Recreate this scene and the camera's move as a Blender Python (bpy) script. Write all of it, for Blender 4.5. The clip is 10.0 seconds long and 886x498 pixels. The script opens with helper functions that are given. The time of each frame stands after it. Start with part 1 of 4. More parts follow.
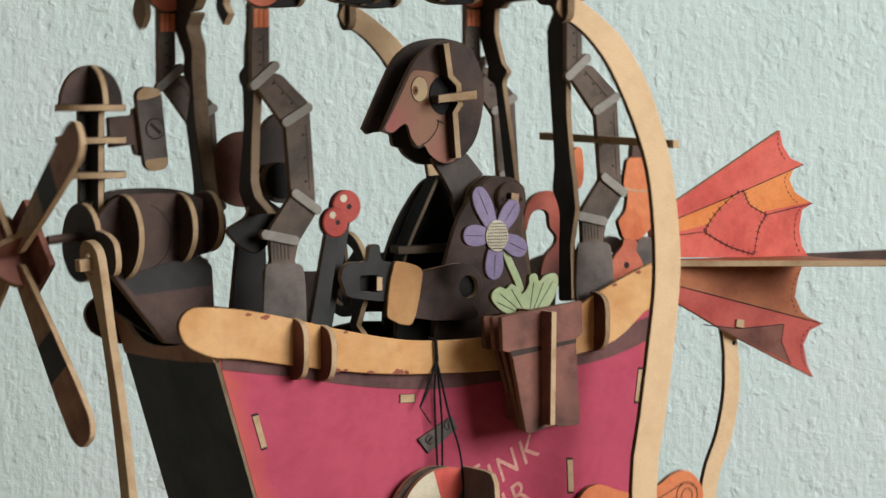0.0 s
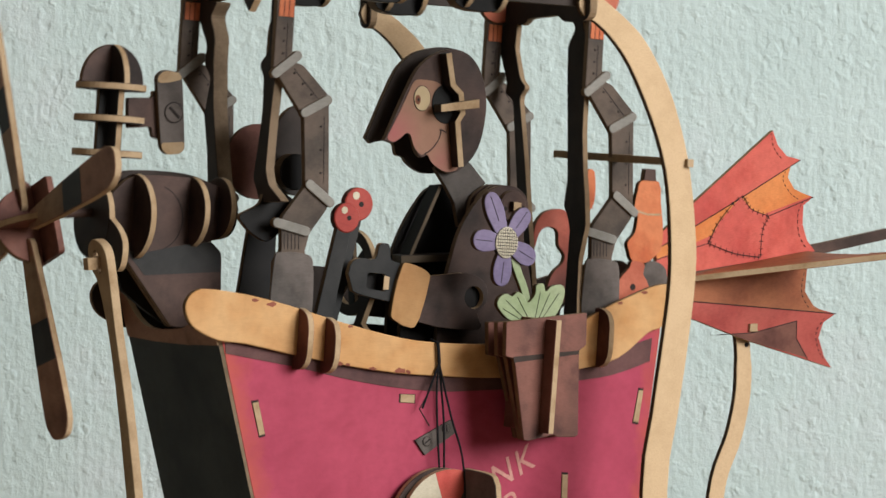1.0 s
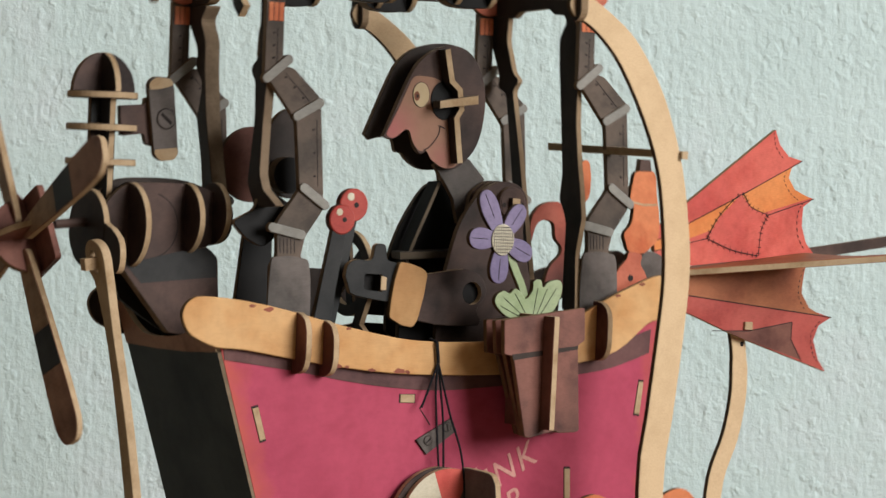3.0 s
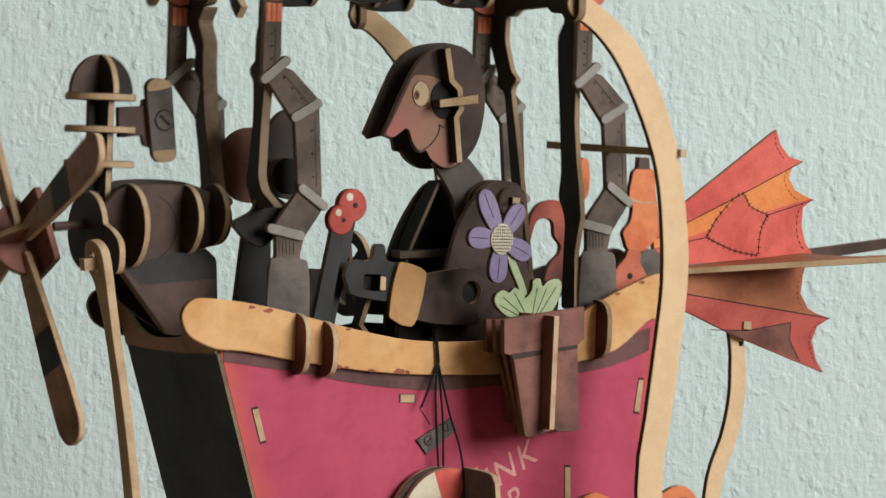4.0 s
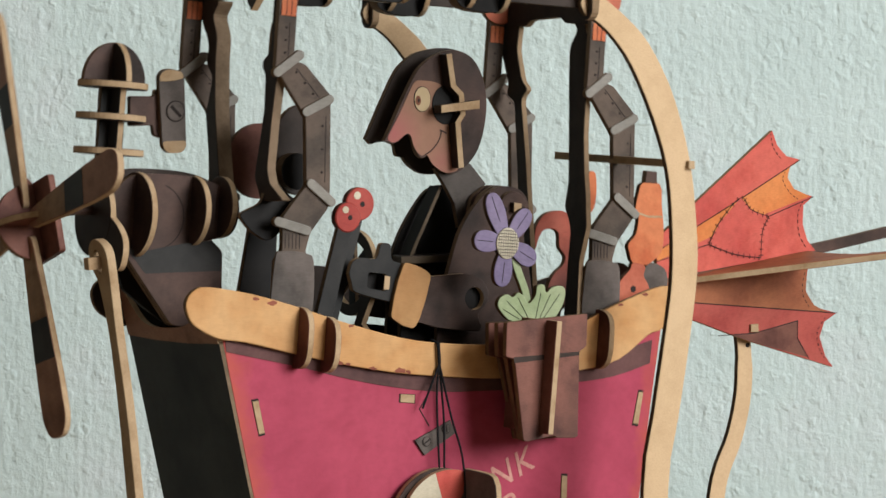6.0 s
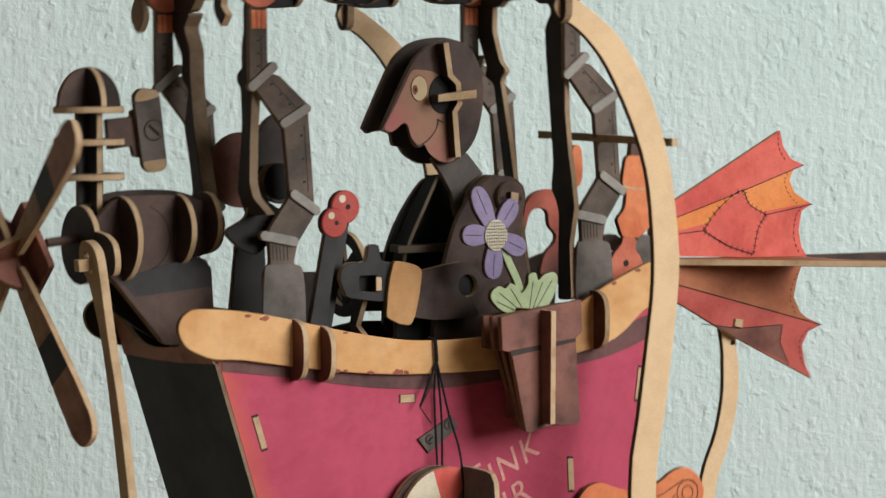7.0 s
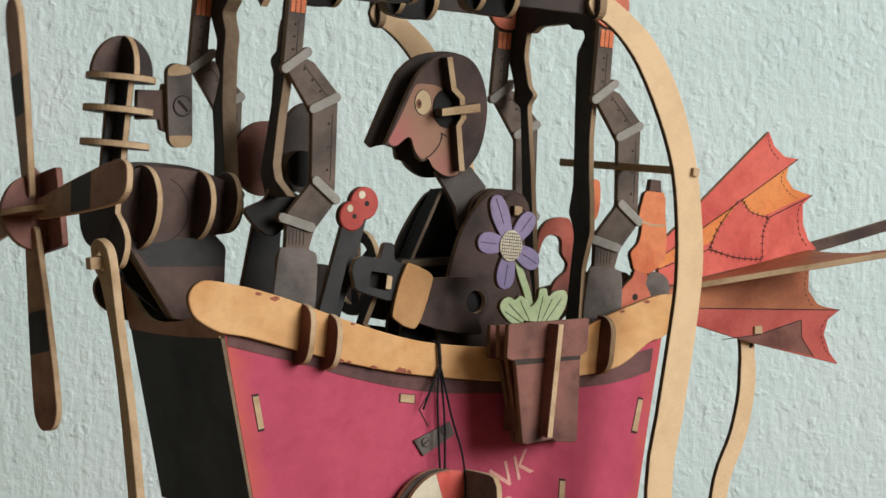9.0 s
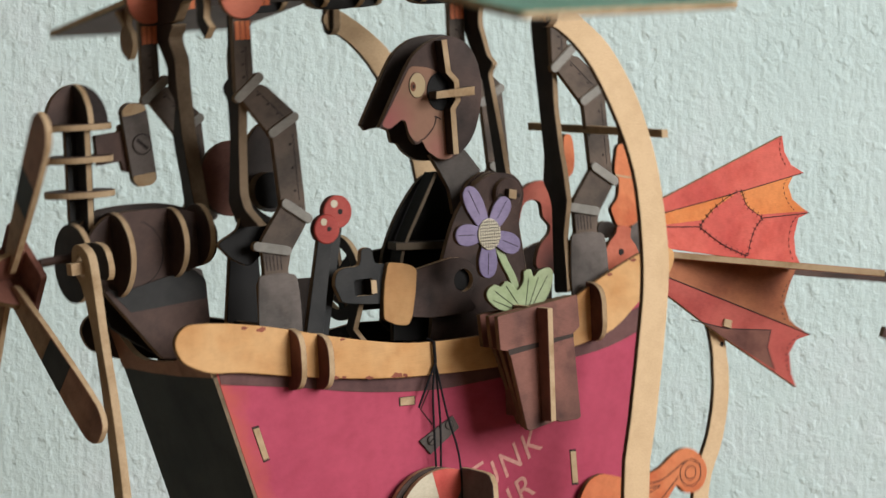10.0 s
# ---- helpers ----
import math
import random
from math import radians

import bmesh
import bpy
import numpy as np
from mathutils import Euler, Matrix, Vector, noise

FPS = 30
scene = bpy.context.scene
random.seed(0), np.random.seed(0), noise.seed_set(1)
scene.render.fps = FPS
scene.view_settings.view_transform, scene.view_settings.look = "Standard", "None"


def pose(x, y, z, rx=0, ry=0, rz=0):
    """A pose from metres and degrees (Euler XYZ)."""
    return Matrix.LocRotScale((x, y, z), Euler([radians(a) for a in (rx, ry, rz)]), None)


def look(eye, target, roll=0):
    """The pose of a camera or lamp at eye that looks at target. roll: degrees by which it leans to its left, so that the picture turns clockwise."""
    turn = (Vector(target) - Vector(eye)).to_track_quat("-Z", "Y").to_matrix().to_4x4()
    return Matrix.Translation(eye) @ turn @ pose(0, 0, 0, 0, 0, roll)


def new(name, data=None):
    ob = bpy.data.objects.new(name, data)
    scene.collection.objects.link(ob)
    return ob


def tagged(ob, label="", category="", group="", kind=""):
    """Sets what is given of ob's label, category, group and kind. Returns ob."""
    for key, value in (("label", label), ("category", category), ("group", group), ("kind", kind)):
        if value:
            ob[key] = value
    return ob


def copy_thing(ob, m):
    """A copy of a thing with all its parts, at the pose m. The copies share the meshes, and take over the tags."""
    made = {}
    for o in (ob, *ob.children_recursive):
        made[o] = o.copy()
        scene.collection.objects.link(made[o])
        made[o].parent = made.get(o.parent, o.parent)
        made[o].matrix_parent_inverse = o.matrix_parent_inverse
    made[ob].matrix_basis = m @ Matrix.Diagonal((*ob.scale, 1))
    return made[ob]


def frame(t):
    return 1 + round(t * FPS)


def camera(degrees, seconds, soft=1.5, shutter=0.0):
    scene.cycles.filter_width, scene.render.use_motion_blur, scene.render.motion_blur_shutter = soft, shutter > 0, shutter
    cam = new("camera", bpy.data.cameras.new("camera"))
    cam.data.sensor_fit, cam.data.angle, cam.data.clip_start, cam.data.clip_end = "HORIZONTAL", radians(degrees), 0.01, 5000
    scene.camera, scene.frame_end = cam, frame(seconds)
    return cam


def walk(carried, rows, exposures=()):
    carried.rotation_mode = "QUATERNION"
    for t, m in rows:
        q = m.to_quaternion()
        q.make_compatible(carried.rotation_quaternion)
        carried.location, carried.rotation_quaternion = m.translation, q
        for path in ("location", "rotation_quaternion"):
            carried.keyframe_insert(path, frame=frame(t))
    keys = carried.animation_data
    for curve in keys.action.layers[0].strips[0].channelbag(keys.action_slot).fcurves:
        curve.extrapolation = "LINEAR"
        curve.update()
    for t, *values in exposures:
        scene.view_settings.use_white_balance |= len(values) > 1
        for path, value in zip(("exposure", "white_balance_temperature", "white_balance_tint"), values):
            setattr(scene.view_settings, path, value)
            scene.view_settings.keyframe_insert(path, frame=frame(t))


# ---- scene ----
# All shapes are laid out in millimetres about the rocking axle (x aft, y away from the viewer, z up).
AXLE = Vector((0.0, 0.0, 0.25))
SWING = (2.89379, 0.05559, -0.05157, -0.18871, 0.00147, -0.00286, -0.00529, -0.00505)


def swing(t):
    """The hull's rocking angle in radians."""
    w = 2 * math.pi * t / SWING[0]
    return SWING[1] + sum(SWING[2 * k] * math.cos(k * w) + SWING[2 * k + 1] * math.sin(k * w) for k in (1, 2, 3))


EYE = Vector((-0.7031, -1.1011, 0.1337)) + AXLE
cam = camera(17.0, 10.0, soft=1.5, shutter=0.5)
REST = Matrix.Translation(EYE) @ pose(0, 0, 0, 90 + (-2.953), 0, -33.267)
NUDGED = REST @ pose(0, 0, 0, 0.05, 0, 0)
walk(cam, [(0.0, REST), (9.7, REST), (9.8, REST), (9.9, NUDGED), (10.0, NUDGED)], [(0.0, 0.0), (10.0, 0.0)])

# ---- light: one large window beside the viewer, soft room light ----
world = bpy.data.worlds.new("world")
scene.world = world
world.use_nodes = True
wn = world.node_tree
sky = wn.nodes.new("ShaderNodeTexSky")
sky.sky_type, sky.sun_disc, sky.sun_elevation, sky.sun_rotation = "NISHITA", False, radians(35), radians(140)
wn.links.new(sky.outputs[0], wn.nodes["Background"].inputs[0])
wn.nodes["Background"].inputs[1].default_value = 0.1


def area(name, eye, target, w, h, power, colour):
    data = bpy.data.lights.new(name, "AREA")
    data.shape, data.size, data.size_y, data.energy, data.color = "RECTANGLE", w, h, power, colour
    ob = new(name, data)
    ob.matrix_world = look(eye, target)
    return ob


# ---- materials ----
def material(name, rough=0.6):
    m = bpy.data.materials.new(name)
    m.use_nodes = True
    nt = m.node_tree
    b = nt.nodes["Principled BSDF"]
    b.inputs["Roughness"].default_value = rough
    b.inputs["Specular IOR Level"].default_value = 0.16
    return m, nt, b


def coords(nt, scale=(1, 1, 1), kind="Object"):
    tc, mp = nt.nodes.new("ShaderNodeTexCoord"), nt.nodes.new("ShaderNodeMapping")
    mp.inputs["Scale"].default_value = scale
    nt.links.new(tc.outputs[kind], mp.inputs[0])
    return mp.outputs[0]


def noise_tex(nt, vec, scale, detail=4, rough=0.6):
    n = nt.nodes.new("ShaderNodeTexNoise")
    n.inputs["Scale"].default_value, n.inputs["Detail"].default_value, n.inputs["Roughness"].default_value = scale, detail, rough
    nt.links.new(vec, n.inputs["Vector"])
    return n.outputs[0]


def ramp(nt, fac, stops):
    r = nt.nodes.new("ShaderNodeValToRGB")
    els = r.color_ramp.elements
    while len(els) < len(stops):
        els.new(0.5)
    for el, (p, c) in zip(els, stops):
        el.position, el.color = p, (*c, 1)
    nt.links.new(fac, r.inputs[0])
    return r.outputs[0]


def mix(nt, fac, a, b, mode="MIX"):
    n = nt.nodes.new("ShaderNodeMix")
    n.data_type, n.blend_type = "RGBA", mode
    for socket, v in ((n.inputs[0], fac), (n.inputs[6], a), (n.inputs[7], b)):
        if isinstance(v, (int, float)):
            socket.default_value = v
        elif isinstance(v, tuple):
            socket.default_value = (*v, 1)
        else:
            nt.links.new(v, socket)
    return n.outputs[2]


def bump(nt, b, height, strength, dist=0.0005):
    n = nt.nodes.new("ShaderNodeBump")
    n.inputs["Strength"].default_value, n.inputs["Distance"].default_value = strength, dist
    nt.links.new(height, n.inputs["Height"])
    nt.links.new(n.outputs[0], b.inputs["Normal"])


def printed(name, base, worn, dark, rough=0.55, streak=(30, 30, 160), speck=0.5, cloudy=0.5):
    """Paper-printed hardboard: cloudy two-tone colour, fine streaks, darker smudges and faint specks."""
    m, nt, b = material(name, rough)
    v = coords(nt)
    cloud = ramp(nt, noise_tex(nt, v, 28, 3), [(0.35, base), (0.62, worn)])
    smudge = ramp(nt, noise_tex(nt, v, 55, 5, 0.7), [(0.34, dark), (0.5, (1, 1, 1))])
    col = mix(nt, cloudy, cloud, smudge, "MULTIPLY")
    mottle = ramp(nt, noise_tex(nt, v, 210, 3, 0.6), [(0.3, (0.70, 0.69, 0.68)), (0.55, (1, 1, 1)), (0.78, (1.16, 1.12, 1.08))])
    col = mix(nt, 0.8 * cloudy, col, mottle, "MULTIPLY")
    grain = ramp(nt, noise_tex(nt, coords(nt, streak), 14, 4), [(0.3, (0.72, 0.7, 0.68)), (0.6, (1, 1, 1))])
    col = mix(nt, speck, col, grain, "MULTIPLY")
    nt.links.new(col, b.inputs["Base Color"])
    bump(nt, b, noise_tex(nt, v, 900, 2), 0.12, 0.0002)
    return m


def fibre(name, base, burnt):
    """The raw fawn edge of hardboard with light laser scorching."""
    m, nt, b = material(name, 0.75)
    v = coords(nt)
    col = ramp(nt, noise_tex(nt, v, 70, 4, 0.65), [(0.3, burnt), (0.58, base)])
    fine = ramp(nt, noise_tex(nt, v, 1400, 2), [(0.3, (0.8, 0.78, 0.75)), (0.6, (1, 1, 1))])
    nt.links.new(mix(nt, 0.6, col, fine, "MULTIPLY"), b.inputs["Base Color"])
    bump(nt, b, noise_tex(nt, v, 1100, 3), 0.25, 0.0002)
    return m


EDGE = fibre("raw_edge", (0.43, 0.305, 0.185), (0.28, 0.18, 0.095))
BARE = fibre("bare_board", (0.57, 0.40, 0.24), (0.50, 0.345, 0.20))
# Laser scorching plus the shade of left-facing edges, both in the colour
SCORCH_SHADE = fibre("scorched_shaded_edge", (0.09, 0.055, 0.03), (0.04, 0.025, 0.015))
# Raw edge with the shadow of wing and pipes painted in
SHADE_EDGE = fibre("shade_edge", (0.27, 0.185, 0.11), (0.17, 0.11, 0.06))
# Much darker raw edge for the torso's inner boards and the far arm
RIBEDGE = fibre("dark_inner_edge", (0.105, 0.078, 0.052), (0.065, 0.047, 0.032))
RODWOOD = fibre("weathered_rod", (0.36, 0.26, 0.155), (0.26, 0.18, 0.10))
# Milder mix: some burning, with side shade painted into the edge
BURNT_SHADE = fibre("burnt_shaded_edge", (0.17, 0.105, 0.055), (0.09, 0.055, 0.03))
DEDGE = fibre("dark_edge", (0.20, 0.14, 0.09), (0.11, 0.075, 0.045))
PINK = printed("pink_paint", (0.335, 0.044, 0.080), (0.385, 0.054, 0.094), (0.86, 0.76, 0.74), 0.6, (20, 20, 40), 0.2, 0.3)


def scuffed_pink():
    """Warm red-orange scuffing worn into the pink along the slanted bow edge and the stern edge."""
    nt = PINK.node_tree
    b = nt.nodes["Principled BSDF"]
    col = b.inputs["Base Color"].links[0].from_socket
    v = coords(nt)
    fac = None
    for axis, lo, hi in (((1.0, 0, 0.29), -0.0905, -0.0765), ((-1.0, 0, 0.05), -0.139, -0.128)):
        dot = nt.nodes.new("ShaderNodeVectorMath")
        dot.operation = "DOT_PRODUCT"
        dot.inputs[1].default_value = axis
        nt.links.new(v, dot.inputs[0])
        wob = nt.nodes.new("ShaderNodeMath")
        wob.operation = "MULTIPLY_ADD"
        wob.inputs[1].default_value = 0.016
        nt.links.new(noise_tex(nt, v, 120, 4), wob.inputs[0])
        nt.links.new(dot.outputs["Value"], wob.inputs[2])
        rng = nt.nodes.new("ShaderNodeMapRange")
        rng.inputs["From Min"].default_value, rng.inputs["From Max"].default_value = lo + 0.008, hi + 0.008
        rng.inputs["To Min"].default_value, rng.inputs["To Max"].default_value = 0.85, 0.0
        nt.links.new(wob.outputs[0], rng.inputs["Value"])
        if fac is None:
            fac = rng.outputs[0]
        else:
            mx = nt.nodes.new("ShaderNodeMath")
            mx.operation = "MAXIMUM"
            nt.links.new(fac, mx.inputs[0])
            nt.links.new(rng.outputs[0], mx.inputs[1])
            fac = mx.outputs[0]
    nt.links.new(mix(nt, fac, col, (0.42, 0.085, 0.05)), b.inputs["Base Color"])


scuffed_pink()
# Black lowered further so the shadow inside the cabin sits in the colour
BLACK = printed("shaded_black_paint", (0.0052, 0.0042, 0.0036), (0.0095, 0.0078, 0.0066), (0.6, 0.6, 0.6), 0.6)
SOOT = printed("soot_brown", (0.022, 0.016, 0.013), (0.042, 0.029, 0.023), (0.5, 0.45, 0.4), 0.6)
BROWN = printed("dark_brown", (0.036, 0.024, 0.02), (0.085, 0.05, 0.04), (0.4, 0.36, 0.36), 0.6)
UMBER = printed("umber", (0.1, 0.038, 0.029), (0.175, 0.072, 0.052), (0.5, 0.4, 0.4), 0.6)
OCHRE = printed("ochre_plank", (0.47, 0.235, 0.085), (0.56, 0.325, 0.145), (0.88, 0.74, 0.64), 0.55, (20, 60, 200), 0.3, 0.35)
# Rim ochre darkened in the colour, for the wing's shadow on the cuff
SHADED_OCHRE = printed("shaded_ochre", (0.34, 0.175, 0.068), (0.40, 0.22, 0.09), (0.85, 0.74, 0.64), 0.6, (20, 60, 200), 0.3, 0.35)
RUST = printed("rust_band", (0.08, 0.038, 0.036), (0.13, 0.06, 0.055), (0.6, 0.5, 0.5), 0.6)
GREY = printed("grey_paint", (0.068, 0.058, 0.051), (0.125, 0.102, 0.09), (0.5, 0.45, 0.42), 0.6)
PALE = printed("pale_collar", (0.18, 0.168, 0.148), (0.26, 0.24, 0.212), (0.7, 0.7, 0.65), 0.6)
PIPE = printed("pipe_brown", (0.05, 0.040, 0.032), (0.125, 0.088, 0.066), (0.36, 0.32, 0.32), 0.6)
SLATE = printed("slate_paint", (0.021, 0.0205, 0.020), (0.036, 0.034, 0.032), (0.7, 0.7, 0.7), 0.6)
ORANGE = printed("orange_paint", (0.47, 0.125, 0.05), (0.56, 0.18, 0.075), (0.8, 0.5, 0.4), 0.55)
CORAL = printed("coral_paint", (0.38, 0.095, 0.055), (0.46, 0.135, 0.08), (0.8, 0.6, 0.5), 0.55)
FABRIC_RED = printed("red_cloth_paint", (0.47, 0.075, 0.06), (0.55, 0.11, 0.08), (0.75, 0.5, 0.45), 0.55)
# Lower canopy: its printed shading is one darker copy of the red
FABRIC_RED_SHADED = printed("shaded_red_cloth_paint", (0.33, 0.058, 0.048), (0.40, 0.085, 0.065), (0.7, 0.5, 0.45), 0.55)
FABRIC_ORANGE = printed("orange_cloth_paint", (0.56, 0.17, 0.045), (0.63, 0.215, 0.065), (0.85, 0.6, 0.5), 0.55)
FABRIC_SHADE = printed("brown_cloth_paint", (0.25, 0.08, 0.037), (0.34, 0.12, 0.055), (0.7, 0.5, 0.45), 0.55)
RED = printed("red_knob", (0.31, 0.042, 0.032), (0.37, 0.062, 0.046), (0.8, 0.6, 0.6), 0.4)
SKIN = printed("tan_skin_paint", (0.235, 0.130, 0.082), (0.27, 0.140, 0.092), (0.85, 0.75, 0.72), 0.6, (20, 20, 20), 0.12, 0.25)


def blushed(mat, spots, colour):
    """Soft round printed blushes about points given in millimetres on the board."""
    nt = mat.node_tree
    b = nt.nodes["Principled BSDF"]
    for x, z, radius, amount in spots:
        col = b.inputs["Base Color"].links[0].from_socket
        sep = nt.nodes.new("ShaderNodeVectorMath")
        sep.operation = "MULTIPLY"
        sep.inputs[1].default_value = (1, 0, 1)
        nt.links.new(coords(nt), sep.inputs[0])
        dist = nt.nodes.new("ShaderNodeVectorMath")
        dist.operation = "DISTANCE"
        dist.inputs[1].default_value = (x * 0.001, 0, z * 0.001)
        nt.links.new(sep.outputs[0], dist.inputs[0])
        rng = nt.nodes.new("ShaderNodeMapRange")
        rng.inputs["From Max"].default_value = radius * 0.001
        rng.inputs["To Min"].default_value, rng.inputs["To Max"].default_value = amount, 0.0
        nt.links.new(dist.outputs["Value"], rng.inputs["Value"])
        nt.links.new(mix(nt, rng.outputs[0], col, colour), b.inputs["Base Color"])


blushed(SKIN, [(12.0, 121.0, 16.0, 0.95), (38.0, 108.0, 10.0, 0.5)], (0.31, 0.095, 0.088))
EYEWHITE = printed("faded_cream", (0.40, 0.30, 0.17), (0.45, 0.34, 0.20), (0.85, 0.8, 0.75), 0.6, (20, 20, 20), 0.1, 0.2)
IRIS = printed("rusty_iris", (0.16, 0.055, 0.03), (0.20, 0.075, 0.04), (0.8, 0.8, 0.8), 0.6)
ELBOWPAINT = printed("coral_brown_below", (0.30, 0.062, 0.04), (0.37, 0.10, 0.065), (0.6, 0.5, 0.45), 0.55)
# Fades to dark brown towards the elbow's lower end
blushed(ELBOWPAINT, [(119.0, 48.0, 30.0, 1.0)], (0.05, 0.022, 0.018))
VIOLET = printed("violet_paint", (0.15, 0.12, 0.205), (0.20, 0.16, 0.25), (0.75, 0.7, 0.75), 0.6)
LEAF = printed("pale_green_paint", (0.27, 0.32, 0.18), (0.35, 0.39, 0.235), (0.8, 0.85, 0.7), 0.6)
CREAM = printed("cream_paint", (0.50, 0.435, 0.32), (0.57, 0.51, 0.39), (0.8, 0.75, 0.7), 0.6)
LINING = printed("purple_brown_lining", (0.15, 0.108, 0.105), (0.19, 0.14, 0.135), (0.7, 0.62, 0.6), 0.65, (30, 30, 160), 0.3, 0.3)
BLADE = printed("blade_brown", (0.20, 0.098, 0.062), (0.29, 0.155, 0.098), (0.5, 0.45, 0.4), 0.6)
TANPAINT = printed("tan_paint", (0.19, 0.115, 0.062), (0.26, 0.16, 0.09), (0.6, 0.5, 0.45), 0.6)
CHIP = printed("chipped_red", (0.20, 0.06, 0.04), (0.28, 0.09, 0.055), (0.6, 0.5, 0.45), 0.7)
POT = printed("clay_brown", (0.055, 0.028, 0.024), (0.20, 0.085, 0.064), (0.3, 0.28, 0.28), 0.6)
LETTER = printed("faded_lettering", (0.52, 0.24, 0.20), (0.60, 0.32, 0.27), (0.8, 0.6, 0.6), 0.7)
BOWBLACK = printed("worn_black", (0.014, 0.0145, 0.0138), (0.029, 0.030, 0.0275), (0.7, 0.7, 0.7), 0.55)
INK, _nt, _b = material("ink", 0.7)
_b.inputs["Base Color"].default_value = (0.022, 0.016, 0.014, 1)
CORD, _nt, _b = material("black_cord", 0.85)
_b.inputs["Base Color"].default_value = (0.012, 0.012, 0.014, 1)
bump(_nt, _b, noise_tex(_nt, coords(_nt), 2500, 2), 0.5, 0.0003)


def door_paint():
    """Green wood-grained paint with darker strokes and brownish wear."""
    m, nt, b = material("green_door_paint", 0.5)
    v = coords(nt)
    base = ramp(nt, noise_tex(nt, v, 30, 4), [(0.35, (0.066, 0.178, 0.124)), (0.65, (0.125, 0.240, 0.172))])
    grain = ramp(nt, noise_tex(nt, coords(nt, (260, 22, 60)), 2.2, 5, 0.7), [(0.34, (0.42, 0.50, 0.50)), (0.46, (0.88, 0.9, 0.9)), (0.62, (1.12, 1.1, 1.08))])
    wear = ramp(nt, noise_tex(nt, v, 16, 3), [(0.58, (0, 0, 0)), (0.78, (0.75, 0.75, 0.75))])
    patchy = ramp(nt, noise_tex(nt, coords(nt, (1, 0.5, 1)), 34, 3), [(0.38, (0.25, 0.25, 0.25)), (0.6, (1.0, 1.0, 1.0))])
    col = mix(nt, patchy, base, grain, "MULTIPLY")
    nt.links.new(mix(nt, wear, col, (0.16, 0.13, 0.10)), b.inputs["Base Color"])
    bump(nt, b, noise_tex(nt, v, 800, 2), 0.1, 0.0002)
    return m


GREEN = door_paint()
DGREEN = printed("deep_green", (0.03, 0.092, 0.072), (0.048, 0.12, 0.092), (0.7, 0.7, 0.7), 0.5)
LGREEN = printed("light_green", (0.115, 0.235, 0.17), (0.15, 0.275, 0.20), (0.7, 0.8, 0.7), 0.5)


def plaster():
    """Pale mint roughcast: rolled grain, trowelled lumps and small pits."""
    m, nt, b = material("mint_plaster", 0.85)
    v = coords(nt)
    tone = ramp(nt, noise_tex(nt, v, 7, 4), [(0.3, (0.64, 0.765, 0.745)), (0.55, (0.685, 0.805, 0.785)), (0.72, (0.72, 0.80, 0.80))])
    nt.links.new(tone, b.inputs["Base Color"])
    fine = noise_tex(nt, v, 150, 4, 0.55)
    roll = noise_tex(nt, coords(nt, (1, 1, 0.22)), 165, 2, 0.5)
    lump = ramp(nt, noise_tex(nt, v, 105, 2, 0.45), [(0.60, (0, 0, 0)), (0.74, (1, 1, 1))])
    pit = ramp(nt, noise_tex(nt, coords(nt, (1.0, 1.0, 0.8)), 105, 1, 0.4), [(0.25, (0, 0, 0)), (0.36, (1, 1, 1))])
    swell = noise_tex(nt, v, 38, 3, 0.5)
    h = mix(nt, 0.30, fine, lump)
    h = mix(nt, 0.18, h, pit)
    h = mix(nt, 0.28, h, roll)
    h = mix(nt, 0.18, h, swell)
    bump(nt, b, h, 1.0, 0.0042)
    return m


PLASTER = plaster()
PLAIN, _nt, _b = material("plain_room_paint", 0.9)
_nt.links.new(ramp(_nt, noise_tex(_nt, coords(_nt), 3, 4), [(0.3, (0.23, 0.20, 0.17)), (0.7, (0.28, 0.25, 0.215))]), _b.inputs["Base Color"])
TABLE = fibre("table_board", (0.32, 0.22, 0.13), (0.24, 0.15, 0.08))


# ---- shape tools ----
from mathutils.geometry import tessellate_polygon


def thing(name, label, category, group=""):
    return tagged(new(name), label, category, group)


def part(name, bm, mats, parent, label="", smooth=False):
    me = bpy.data.meshes.new(name)
    bmesh.ops.recalc_face_normals(bm, faces=bm.faces)
    bm.to_mesh(me)
    bm.free()
    for m in mats if isinstance(mats, (list, tuple)) else (mats,):
        me.materials.append(m)
    if smooth:
        me.shade_smooth()
    ob = new(name, me)
    ob.parent = parent
    return tagged(ob, label)


def spline(pts, n=6):
    """A closed smooth outline through the points."""
    out, k = [], len(pts)
    for i in range(k):
        p0, p1, p2, p3 = (Vector(pts[(i + j) % k]) for j in (-1, 0, 1, 2))
        for s in range(n):
            t = s / n
            out.append(0.5 * ((2 * p1) + (p2 - p0) * t + (2 * p0 - 5 * p1 + 4 * p2 - p3) * t * t + (3 * p1 - p0 - 3 * p2 + p3) * t ** 3))
    return [tuple(p) for p in out]


def rounded(pts, r, n=4):
    """A polygon with its corners rounded by r."""
    out, k = [], len(pts)
    for i in range(k):
        a, b, c = Vector(pts[i - 1]), Vector(pts[i]), Vector(pts[(i + 1) % k])
        la, lc = (a - b).length, (c - b).length
        q = min(r, la * 0.45, lc * 0.45)
        p, s = b + (a - b) * (q / max(la, 1e-6)), b + (c - b) * (q / max(lc, 1e-6))
        for j in range(n + 1):
            t = j / n
            out.append(tuple((1 - t) ** 2 * p + 2 * t * (1 - t) * b + t * t * s))
    return out


def circle(cx, cy, r, n=32, ry=None):
    return [(cx + r * math.cos(2 * math.pi * i / n), cy + (ry or r) * math.sin(2 * math.pi * i / n)) for i in range(n)]


